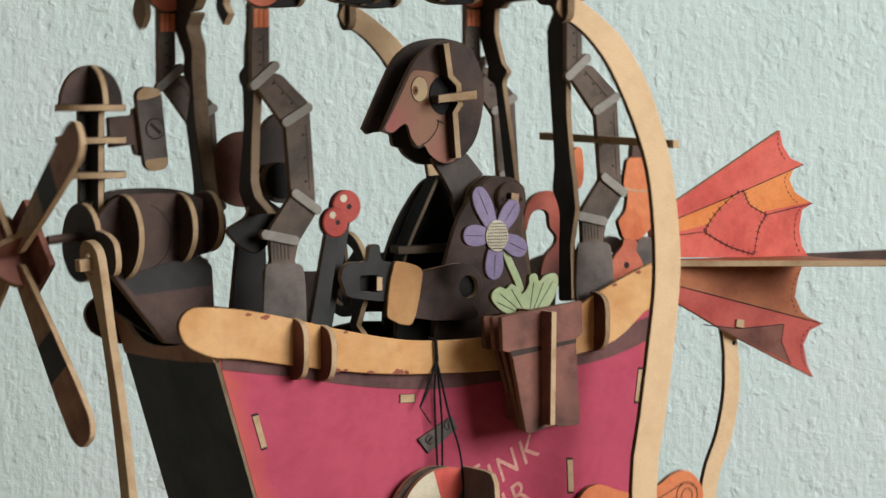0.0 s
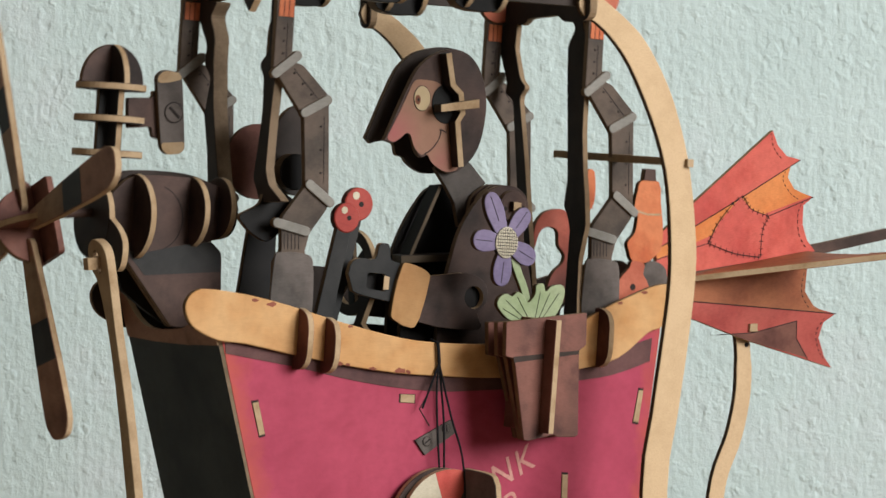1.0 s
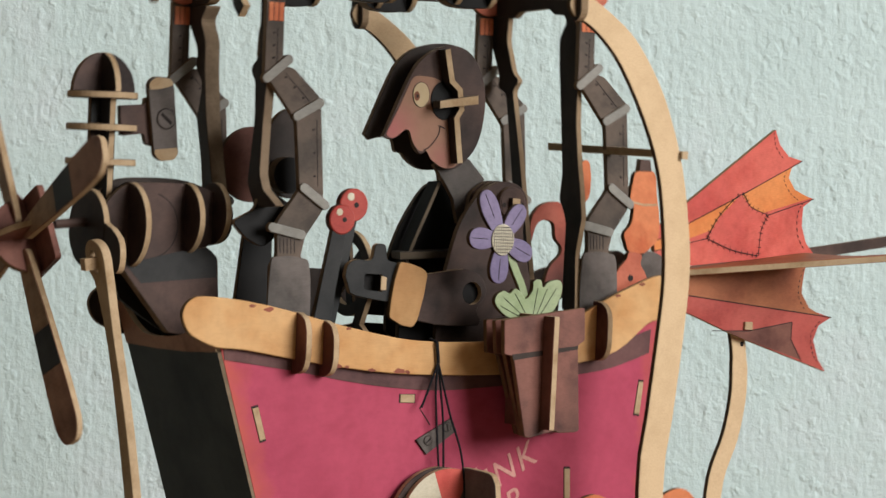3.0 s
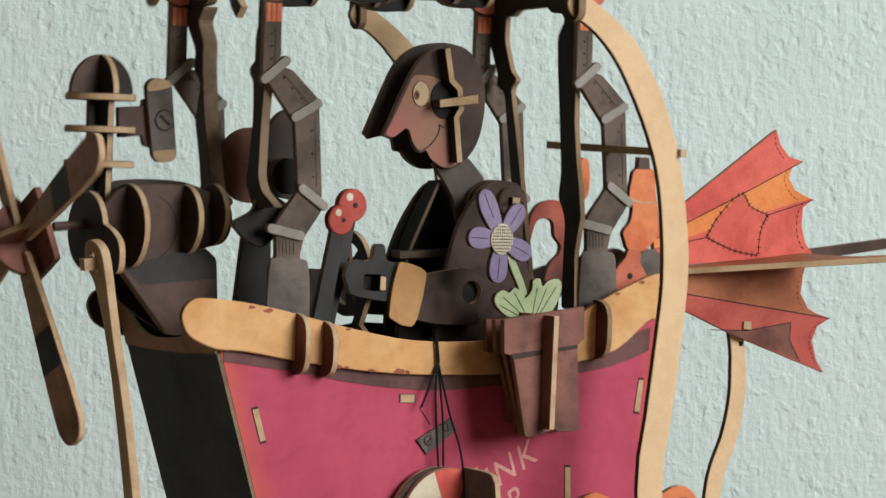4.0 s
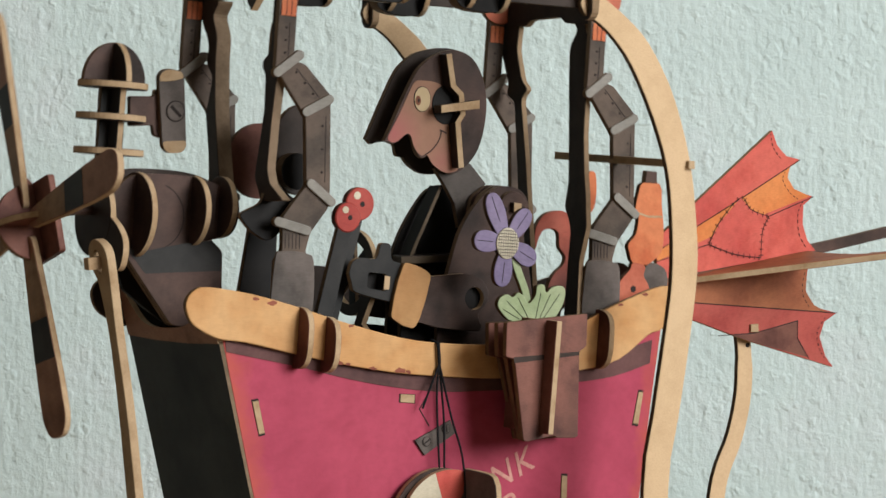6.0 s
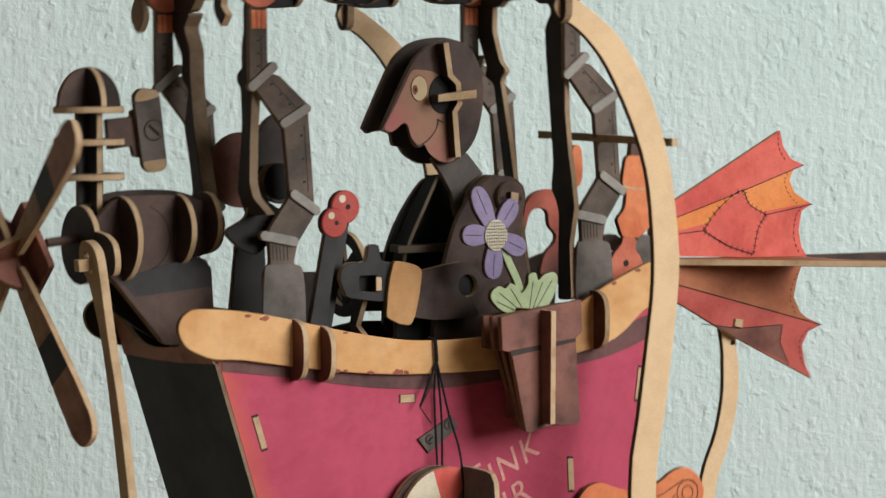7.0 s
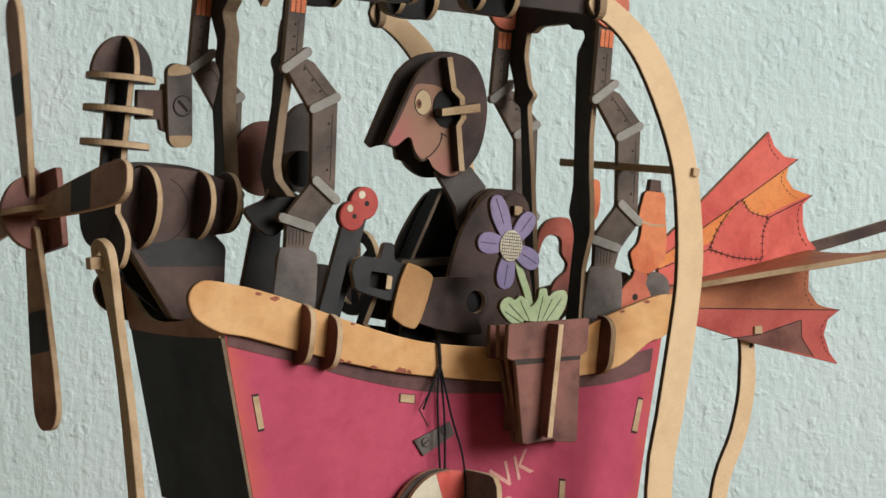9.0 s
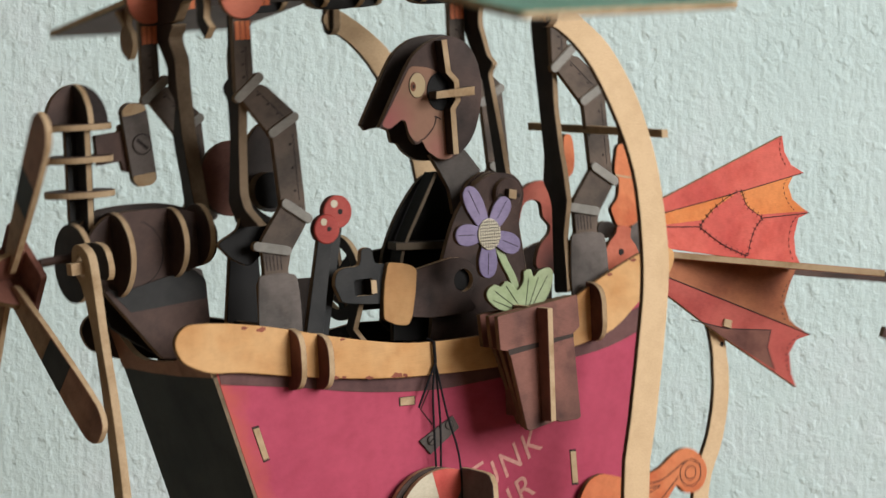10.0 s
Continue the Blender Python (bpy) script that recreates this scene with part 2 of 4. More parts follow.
def capsule(a, b, r, n=8):
    a, b = Vector(a), Vector(b)
    ang = math.atan2(b.y - a.y, b.x - a.x)
    pts = [(b.x + r * math.cos(ang - math.pi / 2 + math.pi * i / n), b.y + r * math.sin(ang - math.pi / 2 + math.pi * i / n)) for i in range(n + 1)]
    return pts + [(a.x + r * math.cos(ang + math.pi / 2 + math.pi * i / n), a.y + r * math.sin(ang + math.pi / 2 + math.pi * i / n)) for i in range(n + 1)]


def strip(line, widths):
    """A band of varying width along a polyline."""
    left, right = [], []
    for i, p in enumerate(line):
        a, b = Vector(line[max(i - 1, 0)]), Vector(line[min(i + 1, len(line) - 1)])
        n = (b - a).normalized()
        n = Vector((-n.y, n.x)) * (widths[min(i, len(widths) - 1)] / 2)
        left.append(tuple(Vector(p) + n))
        right.append(tuple(Vector(p) - n))
    return left + right[::-1]


def smooth_line(pts, n=5):
    out, k = [], len(pts)
    for i in range(k - 1):
        p0, p1, p2, p3 = Vector(pts[max(i - 1, 0)]), Vector(pts[i]), Vector(pts[i + 1]), Vector(pts[min(i + 2, k - 1)])
        for s in range(n):
            t = s / n
            out.append(tuple(0.5 * ((2 * p1) + (p2 - p0) * t + (2 * p0 - 5 * p1 + 4 * p2 - p3) * t * t + (3 * p1 - p0 - 3 * p2 + p3) * t ** 3)))
    return out + [tuple(pts[-1])]


def place(plane, at):
    """Maps an outline (u, v) and a depth w to millimetres: xz at depth y, xy at height z, yz at station x, or by a matrix."""
    if isinstance(plane, Matrix):
        return lambda u, v, w: plane @ Vector((u, v, w + at))
    if plane == "xz":
        return lambda u, v, w: Vector((u, at + w, v))
    if plane == "xy":
        return lambda u, v, w: Vector((u, v, at + w))
    return lambda u, v, w: Vector((at + w, u, v))


def board(outline, at, thick=3.0, plane="xz", bevel=0.25, holes=(), bm=None, face=0, edge=1):
    """A laser-cut board: faces of one material, edges of another, with a small chamfer."""
    bm = bm or bmesh.new()
    put = place(plane, at)
    pts = [Vector(p) for p in outline]
    k = len(pts)
    area2 = sum(pts[i].x * pts[(i + 1) % k].y - pts[(i + 1) % k].x * pts[i].y for i in range(k))
    if area2 < 0:
        pts.reverse()
    inner = []
    for i in range(k):
        d1, d2 = (pts[i] - pts[i - 1]), (pts[(i + 1) % k] - pts[i])
        n = Vector((-d1.y, d1.x)).normalized() + Vector((-d2.y, d2.x)).normalized()
        inner.append(pts[i] + (n.normalized() if n.length > 1e-6 else n) * bevel)
    rings = []
    for ring, w in ((inner, 0.0), (pts, bevel), (pts, thick - bevel), (inner, thick)):
        rings.append([bm.verts.new(put(p.x, p.y, w) * 0.001) for p in ring])
    for ring_no, (a, b) in enumerate(zip(rings, rings[1:])):
        for i in range(k):
            f = bm.faces.new((a[i], a[(i + 1) % k], b[(i + 1) % k], b[i]))
            f.material_index = edge if ring_no == 1 else face
    hole_rings = []
    for hole in holes:
        hr = [[bm.verts.new(put(x, y, w) * 0.001) for x, y in hole] for w in (0.0, thick)]
        hole_rings.append(hr)
        for i in range(len(hole)):
            j = (i + 1) % len(hole)
            bm.faces.new((hr[0][i], hr[0][j], hr[1][j], hr[1][i])).material_index = edge
    loops2 = [[Vector((p.x, p.y, 0)) for p in inner]] + [[Vector((x, y, 0)) for x, y in hole] for hole in holes]
    tris = tessellate_polygon(loops2)
    for side, ring in ((0, rings[0]), (1, rings[3])):
        flat = list(ring) + [v for hr in hole_rings for v in hr[side]]
        for tri in tris:
            f = bm.faces.new([flat[q] for q in tri])
            f.material_index = face
            want = put(0, 0, side) - put(0, 0, 1 - side)
            f.normal_update()
            if f.normal.dot(want) < 0:
                f.normal_flip()
    return bm


def tube(points, radius, sides=8):
    """A round cord along points in millimetres."""
    bm = bmesh.new()
    rings = []
    for i, p in enumerate(points):
        a, b = Vector(points[max(i - 1, 0)]), Vector(points[min(i + 1, len(points) - 1)])
        d = (b - a).normalized()
        s = d.orthogonal().normalized() if not rings else (side - d * side.dot(d)).normalized()
        side = s
        u = d.cross(s)
        rings.append([bm.verts.new((Vector(p) + (s * math.cos(2 * math.pi * j / sides) + u * math.sin(2 * math.pi * j / sides)) * radius) * 0.001) for j in range(sides)])
    for a, b in zip(rings, rings[1:]):
        for j in range(sides):
            bm.faces.new((a[j], a[(j + 1) % sides], b[(j + 1) % sides], b[j]))
    bm.faces.new(rings[0][::-1])
    bm.faces.new(rings[-1])
    return bm


def ink_line(pts, at, width, parent, name="drawn_line", mat=None, plane="xz"):
    """A thin printed line laid a hair above a face."""
    return part(name, board(strip(pts, [width]), at, 0.12, plane, 0.02), [mat or INK] * 2, parent)


def screw(cx, cz, y, r, turn, parent):
    head = part("screw", board(circle(cx, cz, r, 24), y, 0.5, bevel=0.2), [GREY, DEDGE], parent)
    c, s = math.cos(radians(turn)) * r * 0.8, math.sin(radians(turn)) * r * 0.8
    part("slot", board(strip([(cx - c, cz - s), (cx + c, cz + s)], [r * 0.35]), y - 0.13, 0.12, bevel=0.02), [INK] * 2, head)
    part("screw_rim", board(circle(cx, cz, r * 1.12, 24), y + 0.2, 0.4, bevel=0.05), [INK] * 2, head)


# ---- the room ----
DIR = Vector((math.sin(radians(33.267)), math.cos(radians(33.267)), 0))
SIDE = Vector((DIR.y, -DIR.x, 0))


def room_slab(name, centre, size, mat, label, category="wall", turned=True):
    bm = bmesh.new()
    bmesh.ops.create_cube(bm, size=1.0)
    bmesh.ops.scale(bm, vec=size, verts=bm.verts)
    me = bpy.data.meshes.new(name)
    bm.to_mesh(me)
    bm.free()
    me.materials.append(mat)
    ob = new(name, me)
    ob.matrix_world = Matrix.Translation(centre) @ (pose(0, 0, 0, 0, 0, -33.267) if turned else Matrix())
    return tagged(ob, label, category, "", "structure")


WALL_D = 0.70
base = Vector((0, 0, 0))
wall_c = base + DIR * (WALL_D + 0.06) + Vector((0, 0, 0.6))
room_slab("wall_back", wall_c, (4.2, 0.12, 2.8), PLASTER, "pale mint roughcast plaster wall with rolled grain")
room_slab("floor", base - DIR * 1.4 + Vector((0, 0, -0.84)), (4.2, 4.6, 0.08), TABLE, "plain brown board floor", "floor")
room_slab("ceiling", base - DIR * 1.4 + Vector((0, 0, 2.04)), (4.2, 4.6, 0.08), PLAIN, "plain off-white ceiling", "ceiling")
room_slab("wall_left", base - DIR * 1.4 - SIDE * 2.02 + Vector((0, 0, 0.6)), (0.12, 4.6, 2.8), PLAIN, "plain grey-beige room wall")
for nm, off, size in (("wall_window_low", (-1.4, 2.02, -0.13), (0.12, 4.6, 1.34)), ("wall_window_high", (-1.4, 2.02, 1.94), (0.12, 4.6, 0.12)),
                      ("wall_window_near", (-3.05, 2.02, 1.21), (0.12, 1.3, 1.34)), ("wall_window_far", (0.135, 2.02, 1.21), (0.12, 1.27, 1.34))):
    room_slab(nm, base + DIR * off[0] + SIDE * off[1] + Vector((0, 0, off[2])), size, PLAIN, "plain grey-beige room wall around the window")
room_slab("wall_behind", base - DIR * 3.76 + Vector((0, 0, 0.6)), (4.2, 0.12, 2.8), PLAIN, "plain grey-beige room wall")
WIN = base - DIR * 1.45 + SIDE * 2.01 + Vector((0, 0, 1.2))
area("window_daylight", WIN, WIN - SIDE + Vector((0, 0, -0.25)), 1.9, 1.3, 120.0, (0.968, 0.985, 0.985))

# ---- hull ----
hull = thing("airship_hull", "pink and black hardboard boat hull with ochre rim planks", "model boat")
SIDE_LINE = [(-94.9,22.7),(-57.7,17.4),(-5.8,13.1),(42.3,12.4),(86.1,20.1),(115.0,30.5),(134.7,37.7)] + [(139.2,41.6),(135.7,-1.1),(132.8,-44.4)] + [(128, -62), (110, -90), (-40, -90)] + [(-70.7,-55.6),(-76.2,-38.6)]
WIDTH = 84.0
part("side_panel", board(SIDE_LINE, 0.0), [PINK, BURNT_SHADE], hull)
part("side_panel", board(SIDE_LINE, WIDTH - 3), [SOOT, BURNT_SHADE], hull, "dark inner face of the far side panel")
B0, B1 = [(-95.0,21.7),(-70.7,-55.6)]
BOW = Matrix(((0, (B1[0] - B0[0]), 1, B0[0]), (1, 0, 0, 0), (0, (B1[1] - B0[1]), 0, B0[1]), (0, 0, 0, 1)))
part("bow_panel", board([(0.2, 0.0), (WIDTH - 0.2, 0.0), (WIDTH - 0.2, 1.0), (0.2, 1.0)], -1.6, 3.0, BOW, 0.0), [BOWBLACK, DEDGE], hull, "matt black bow panel")
BOW_TRIM = smooth_line([(83.8, -0.258), (77.4, -0.189), (72.0, -0.105), (64.7, -0.048), (54.9, -0.034), (42.0, -0.042), (29.0, -0.06), (18.0, -0.11), (9.0, -0.19), (0.2, -0.258)], 3) + [(0.2, 0.012), (28.6, 0.034), (56.8, 0.040), (83.8, 0.034)]
part("bow_trim", board(BOW_TRIM, -2.2, 3.0, BOW, 0.0), [BLADE, EDGE], hull, "worn umber trim with a hollowed top edge on the bow")
part("inner_cheek", board([(-122.0, 57.0), (-100.0, 57.5), (-80.0, 26.0), (-84.0, 12.0), (-93.0, 26.5), (-104.0, 33.0), (-114.0, 40.0)], 57, 3), [BLACK, BLACK], hull, "black inner cheek board of the bow")
part("bow_bulkhead", board([(4, 4), (80, 4), (80, 40), (4, 40)], -66, 3, "yz"), [BLACK, DEDGE], hull, "black inner bulkhead")
part("bottom_board", board([(-60, 4), (112, 4), (112, WIDTH - 4), (-60, WIDTH - 4)], -88, 3, "xy"), [BROWN, EDGE], hull)
part("deck", board([(-78, 3.2), (118, 3.2), (118, WIDTH - 3.2), (-78, WIDTH - 3.2)], 4, 3, "xy"), [SOOT, EDGE], hull, "dark brown deck board")
RIM_UP = [(-115.2,35.8),(-114.4,40.0),(-111.4,43.2),(-105.7,44.7),(-87.2,43.2),(-65.0,39.2),(-36.7,32.6),(-7.7,27.1),(13.1,25.4),(40.3,25.7),(61.9,28.3),(83.9,34.3),(103.0,43.7),(119.2,50.7),(132.3,55.6)]
RIM_END = [(141.5,56.6),(148.6,55.2),(149.7,50.3),(145.2,42.8),(136.1,35.8),(129.5,33.5)]
RIM_LOW = [(112.8,21.1),(90.3,15.4),(61.9,11.6),(40.3,10.4),(13.1,10.6),(-7.7,11.4),(-31.0,13.6),(-59.5,17.7),(-84.6,21.9),(-98.2,23.0),(-108.0,26.6),(-112.8,30.2)]
RIM = spline(RIM_UP + RIM_END + RIM_LOW, 3)
part("rim_plank", board(RIM, -3.2, 3.0, bevel=0.4), [OCHRE, BURNT_SHADE], hull, "ochre rim plank with chipped paint")
part("rim_plank", board(RIM, WIDTH + 0.2, 3.0, bevel=0.4), [SOOT, BURNT_SHADE], hull, "dark brown inner side of the far rim plank")
CHIPS = [(-39.2,15.0),(-33.5,14.5),(-20.8,13.1),(-6.1,12.6),(-2.0,12.1),(-73.6,39.2),(-81.9,40.8),(-33.5,31.2),(85.3,34.3),(111.9,46.6),(125.5,52.1),(54.0,12.1)]
for k, (cx, cz) in enumerate(CHIPS):
    rnd = random.Random(k)
    n, w, hgt = 9, (3.2, 1.6, 2.2, 3.4, 1.5, 2.6, 2.0, 1.8, 2.2, 2.0, 2.4, 2.0)[k], (1.3, 0.7, 0.8, 1.5, 1.0, 1.2, 0.8, 0.7, 1.0, 0.9, 0.9, 0.8)[k]
    chip = [(cx + w * math.cos(2 * math.pi * q / n) * rnd.uniform(0.6, 1.1), cz + hgt * math.sin(2 * math.pi * q / n) * rnd.uniform(0.5, 1.2)) for q in range(n)]
    part("paint_chip", board(chip, -3.34, 0.13, bevel=0.01), [CHIP, CHIP], hull, "chipped reddish paint")
BAND = smooth_line([(-94.6,27.9),(-57.7,20.4),(-5.8,14.8),(42.3,14.4),(73.4,17.6),(111.8,24.6),(134.0,31.1)], 4) + smooth_line([(133.4,20.0),(111.8,13.1),(86.1,9.2),(64.0,6.2),(42.3,4.7),(18.0,3.5),(-5.8,4.8),(-29.2,7.6),(-57.8,12.5),(-92.8,17.5)], 4)
part("trim_band", board(BAND, -0.3, 0.3, bevel=0.02), [RUST, RUST], hull, "worn purple-brown painted band under the rim")
for cx, z0, z1 in ((-59.8, 11.6, 38.2), (-46.0, 10.4, 34.7), (100.1, 16.6, 44.0)):
    ribz = [(0.0, z0), (-5.0, z0 + 0.3), (-9.5, z0 + 2.5), (-11.7, z0 + 7), (-12.0, (z0 + z1) / 2), (-11.7, z1 - 7), (-9.5, z1 - 2.5), (-5.0, z1 - 0.3), (0.0, z1)]
    part("rim_rib", board(smooth_line(ribz, 3), cx, 3.0, "yz"), [UMBER, EDGE], hull)
for a in ([(-78.5,-3.4),(-75.5,-2.8),(-71.3,-16.5),(-74.1,-17.3)], [(-3.5,1.9),(4.0,1.8),(4.0,-1.8),(-3.5,-1.6)], [(87.2,-33.1),(90.4,-33.3),(91.0,-48.0),(87.8,-47.7)], [(128.0,6.5),(130.7,6.3),(129.1,-8.6),(125.9,-8.2)]):
    part("tenon", board(a, -0.5, 2.0, bevel=0.15), [EDGE, EDGE], hull)
    mid = Vector((sum(p[0] for p in a) / 4, sum(p[1] for p in a) / 4))
    part("slot_shadow", board([tuple(mid + (Vector(p) - mid) * 1.14) for p in a], -0.08, 0.08, bevel=0.01), [INK, INK], hull)
hinge = part("patch_plate", board([(5.1,-18.3),(23.4,-8.9),(26.7,-14.6),(10.8,-25.0)], -1.2, 1.2, bevel=0.3), [GREY, INK], hull, "grey metal-look patch with two screws")
for sx, sz, turn in ((*[(11.2,-18.7)][0], 40), (*[(21.1,-12.8)][0], 100)):
    screw(sx, sz, -1.7, 2.0, turn, hinge)
ink_line([(14.3,7.8),(7.1,-4.4),(12.8,-11.8)], -0.2, 0.6, hull, "crack_line")
def lettering(text, px, y, size, turn, shear):
    data = bpy.data.curves.new("lettering", "FONT")
    data.body, data.size, data.extrude, data.offset = text, size * 0.001, 0.00008, 0.00003
    data.materials.append(LETTER)
    data.shear, data.space_character = shear, 1.18
    ob = new("lettering", data)
    ob.parent = hull
    ob.matrix_basis = pose(px[0] * 0.001, y * 0.001, px[1] * 0.001, 90, 0, 0) @ pose(0, 0, 0, 0, 0, turn)
    return tagged(ob, "hand-painted cream lettering on the pink hull")


lettering("JUNK", (34.0, -50.4), -0.15, 16.4, 29.0, 0.16)
ink_line([(27.9, -36.8), (39.1, -32.0)], -0.2, 1.5, hull, "letter_bar", LETTER)
lettering("AIR", (43.2, -63.8), -0.15, 16.4, 31, 0.16)
ink_line([(49.3,-63.0),(64.3,-54.6)], -0.2, 1.6, hull, "underline", LETTER)

# scroll-shaped rocker at the stern
scroll = thing("scroll_rocker", "orange scroll-shaped rocker with drawn grooves at the stern", "ornament")
SCR = spline([(99.2, -70.8), (109.0, -71.9), (119.5, -72.3), (129.5, -69.2), (138.9, -63.5), (144.5, -58.5), (148.9, -62.6), (155.7, -63.5), (160.8, -60.3), (163.2, -53.9), (160.6, -47.6), (155.6, -43.1), (150.0, -41.8), (143.5, -43.8), (135.8, -48.2), (126.9, -50.1), (116.7, -49.5), (109.5, -47.2), (101.5, -44.9), (93.3, -48.0), (87.9, -57.1), (90.1, -66.7)], 3)
part("scroll_board", board(SCR, -5, 3.0), [ORANGE, BURNT_SHADE], scroll)
cx, cz = (153.1, -53.9)
for rr in (6.2, 3.2):
    ink_line(circle(cx, cz, rr, 24) + [(cx + rr, cz)], -5.15, 0.5, scroll, "groove")
for g in ([(159.3, -51.3), (155.0, -48.2), (150.0, -48.1), (143.7, -50.9), (135.4, -54.1), (123.7, -54.2), (113.5, -53.6)], [(146.0, -54.3), (140.0, -58.9), (132.2, -64.6), (122.4, -68.6), (112.1, -69.1), (102.5, -68.8)], [(110.0, -66.5), (115.9, -64.1), (126.3, -59.3), (134.9, -56.5), (123.4, -56.7), (111.9, -55.6)]):
    ink_line(smooth_line(g), -5.15, 0.5, scroll, "groove")

# cords hanging over the rim
cords = thing("hanging_cord", "thin black cord looped over the ochre rim", "cord")
tie = [(12.4,25.3),(13.0,16.2)]
for a in ([(12.4,16.3),(4.3,-3.3)], [(13.3,13.7),(15.6,-9.0),(15.9,-32.3)], [(13.9,13.7),(17.7,-6.6),(22.3,-24.6),(23.2,-44.9),(23.2,-50.0)], [(13.0,13.8),(11.8,1.2),(13.5,-32.9)]):
    line = smooth_line([tie[1]] + a[1:], 5)
    out = 6.2 if len(a) > 4 else 0.0
    part("cord", tube([(p[0], -4.6 - out * min(1.0, 1.6 * k / len(line)), p[1]) for k, p in enumerate(line)], 0.5), CORD, cords)
part("cord_loop", tube([(tie[0][0], 1, tie[0][1] + 1), (tie[0][0], -4.6, tie[0][1]), (tie[1][0], -4.8, tie[1][1])], 0.8), CORD, cords)

ring = thing("lifebuoy", "round red and cream hardboard lifebuoy hanging from the cord", "lifebuoy")
lc = [(15.6,-55.6)][0]
part("back_disc", board(circle(lc[0] - 3, lc[1] + 0.5, 25, 48), -6, 3), [BROWN, EDGE], ring)
for i in range(8):
    a0, a1 = 2 * math.pi * i / 8 + 0.3, 2 * math.pi * (i + 1) / 8 + 0.3
    seg = [(lc[0] + 25 * math.cos(a0 + (a1 - a0) * j / 6), lc[1] + 25 * math.sin(a0 + (a1 - a0) * j / 6)) for j in range(7)] + [lc]
    part("segment", board(seg, -9.5, 3.0, bevel=0.1), [(GREY, FABRIC_RED, CREAM, CREAM, FABRIC_RED, CREAM, CREAM, FABRIC_RED)[i], EDGE], ring)
bx, bz = [(23.2,-31.2)][0]
part("bracket", board(smooth_line([(-9, lc[1] - 4), (-34, lc[1] - 4), (-35, bz - 8), (-33.5, bz - 3), (-29, bz), (-9, bz + 0.5)], 3), bx, 3.0, "yz"), [GREY, EDGE], ring)

# ---- pipe posts ----
posts = []


def pipe_post():
    post = thing("pipe_post", "grey-brown riveted pipe-shaped post with pale collars", "post", "pipe posts")
    body = [(90.2,185.4),(99.1,185.6),(99.3,148.8),(105.4,147.3),(119.0,135.1),(121.8,95.0),(121.8,86.6),(113.4,74.9),(111.4,66.3),(116.3,61.5),(117.4,42.0),(115.5,31.5),(97.6,32.3),(96.6,62.0),(99.8,66.6),(99.1,77.9),(99.1,81.3),(109.7,95.2),(107.0,124.7),(93.2,141.5),(90.3,144.6)]
    part("pipe", board(rounded(body, 1.2, 2), 5, 3.0), [PIPE, DEDGE], post)
    for a, b in ([(90.9,142.8),(101.4,151.2)], [(106.6,127.0),(117.9,133.3)], [(111.3,96.2),(122.3,88.9)], [(96.2,78.8),(111.0,75.8)]):
        part("collar", board(capsule(a, b, 2.1), 3.6, 3.0), [PALE, BURNT_SHADE], post, "pale grey collar")
    part("boot", board(spline([(95.9,62.1),(99.7,66.2),(112.0,65.8),(115.6,61.5),(116.6,42.1),(114.7,31.6),(96.9,32.3)], 4), 3.8, 1.2), [GREY, DEDGE], post, "rounded grey boot")
    ink = ([(96.0,164.8),(96.1,149.3)], [(100.5,145.5),(113.5,133.3)], [(117.1,125.9),(118.8,97.1)])
    for line in ink:
        ink_line(line, 4.85, 0.35, post, "seam")
        (x0, z0), (x1, z1) = line
        for k in (0.15, 0.5, 0.85):
            part("rivet", board(circle(x0 + (x1 - x0) * k - 1.6, z0 + (z1 - z0) * k, 0.5, 10), 4.6, 0.5, bevel=0.1), [INK, INK], post)
    for k in range(5):
        (x0, z0), (x1, z1) = [(100.7,74.2),(101.1,67.7)]
        ink_line([(x0 + k * 1.8, z0), (x1 + k * 1.8, z1)], 4.85, 0.35, post, "groove")
    brick = [(91.2, 167.5), (98.6, 167.5), (98.6, 175.5), (91.2, 175.5)]
    part("brick_band", board(brick, 4.6, 0.5, bevel=0.1), [ORANGE, INK], post, "orange brick-patterned band")
    for k in (0.33, 0.66):
        x = brick[0][0] + (brick[1][0] - brick[0][0]) * k
        ink_line([(x, brick[0][1]), (x, brick[2][1])], 4.5, 0.35, post, "brick_joint")
    ball = (94.7, 187.0)
    part("ball", board(circle(ball[0], ball[1], 10.6, 32), 3.4, 3.0), [CORAL, DEDGE], post, "round coral ball")
    return post


first = pipe_post()
posts.append(first)
for dx, dy, dz in ((-165.5, 0, -4.5), (-6.5, 74.0, -0.5), (-171.5, 74.0, -5.0)):
    posts.append(copy_thing(first, pose(dx * 0.001, dy * 0.001, dz * 0.001)))

# cross frames and top rails
def cross_frame(x, thick, far_thick, near_leg, far_leg, bar, edge):
    cross = thing("cross_frame", "sooty black inverted-U hardboard frame across the hull", "frame", "cross frames")
    part("leg", board(rounded(near_leg, 2.0, 3), x, thick, "yz"), [SOOT, edge], cross)
    part("leg", board(rounded(far_leg, 2.5, 3), x, far_thick, "yz"), [SOOT, edge], cross)
    part("top_bar", board(rounded(bar, 2, 3), x - 0.3, thick + 0.6, "yz"), [SOOT, SHADE_EDGE], cross)
    posts.append(cross)


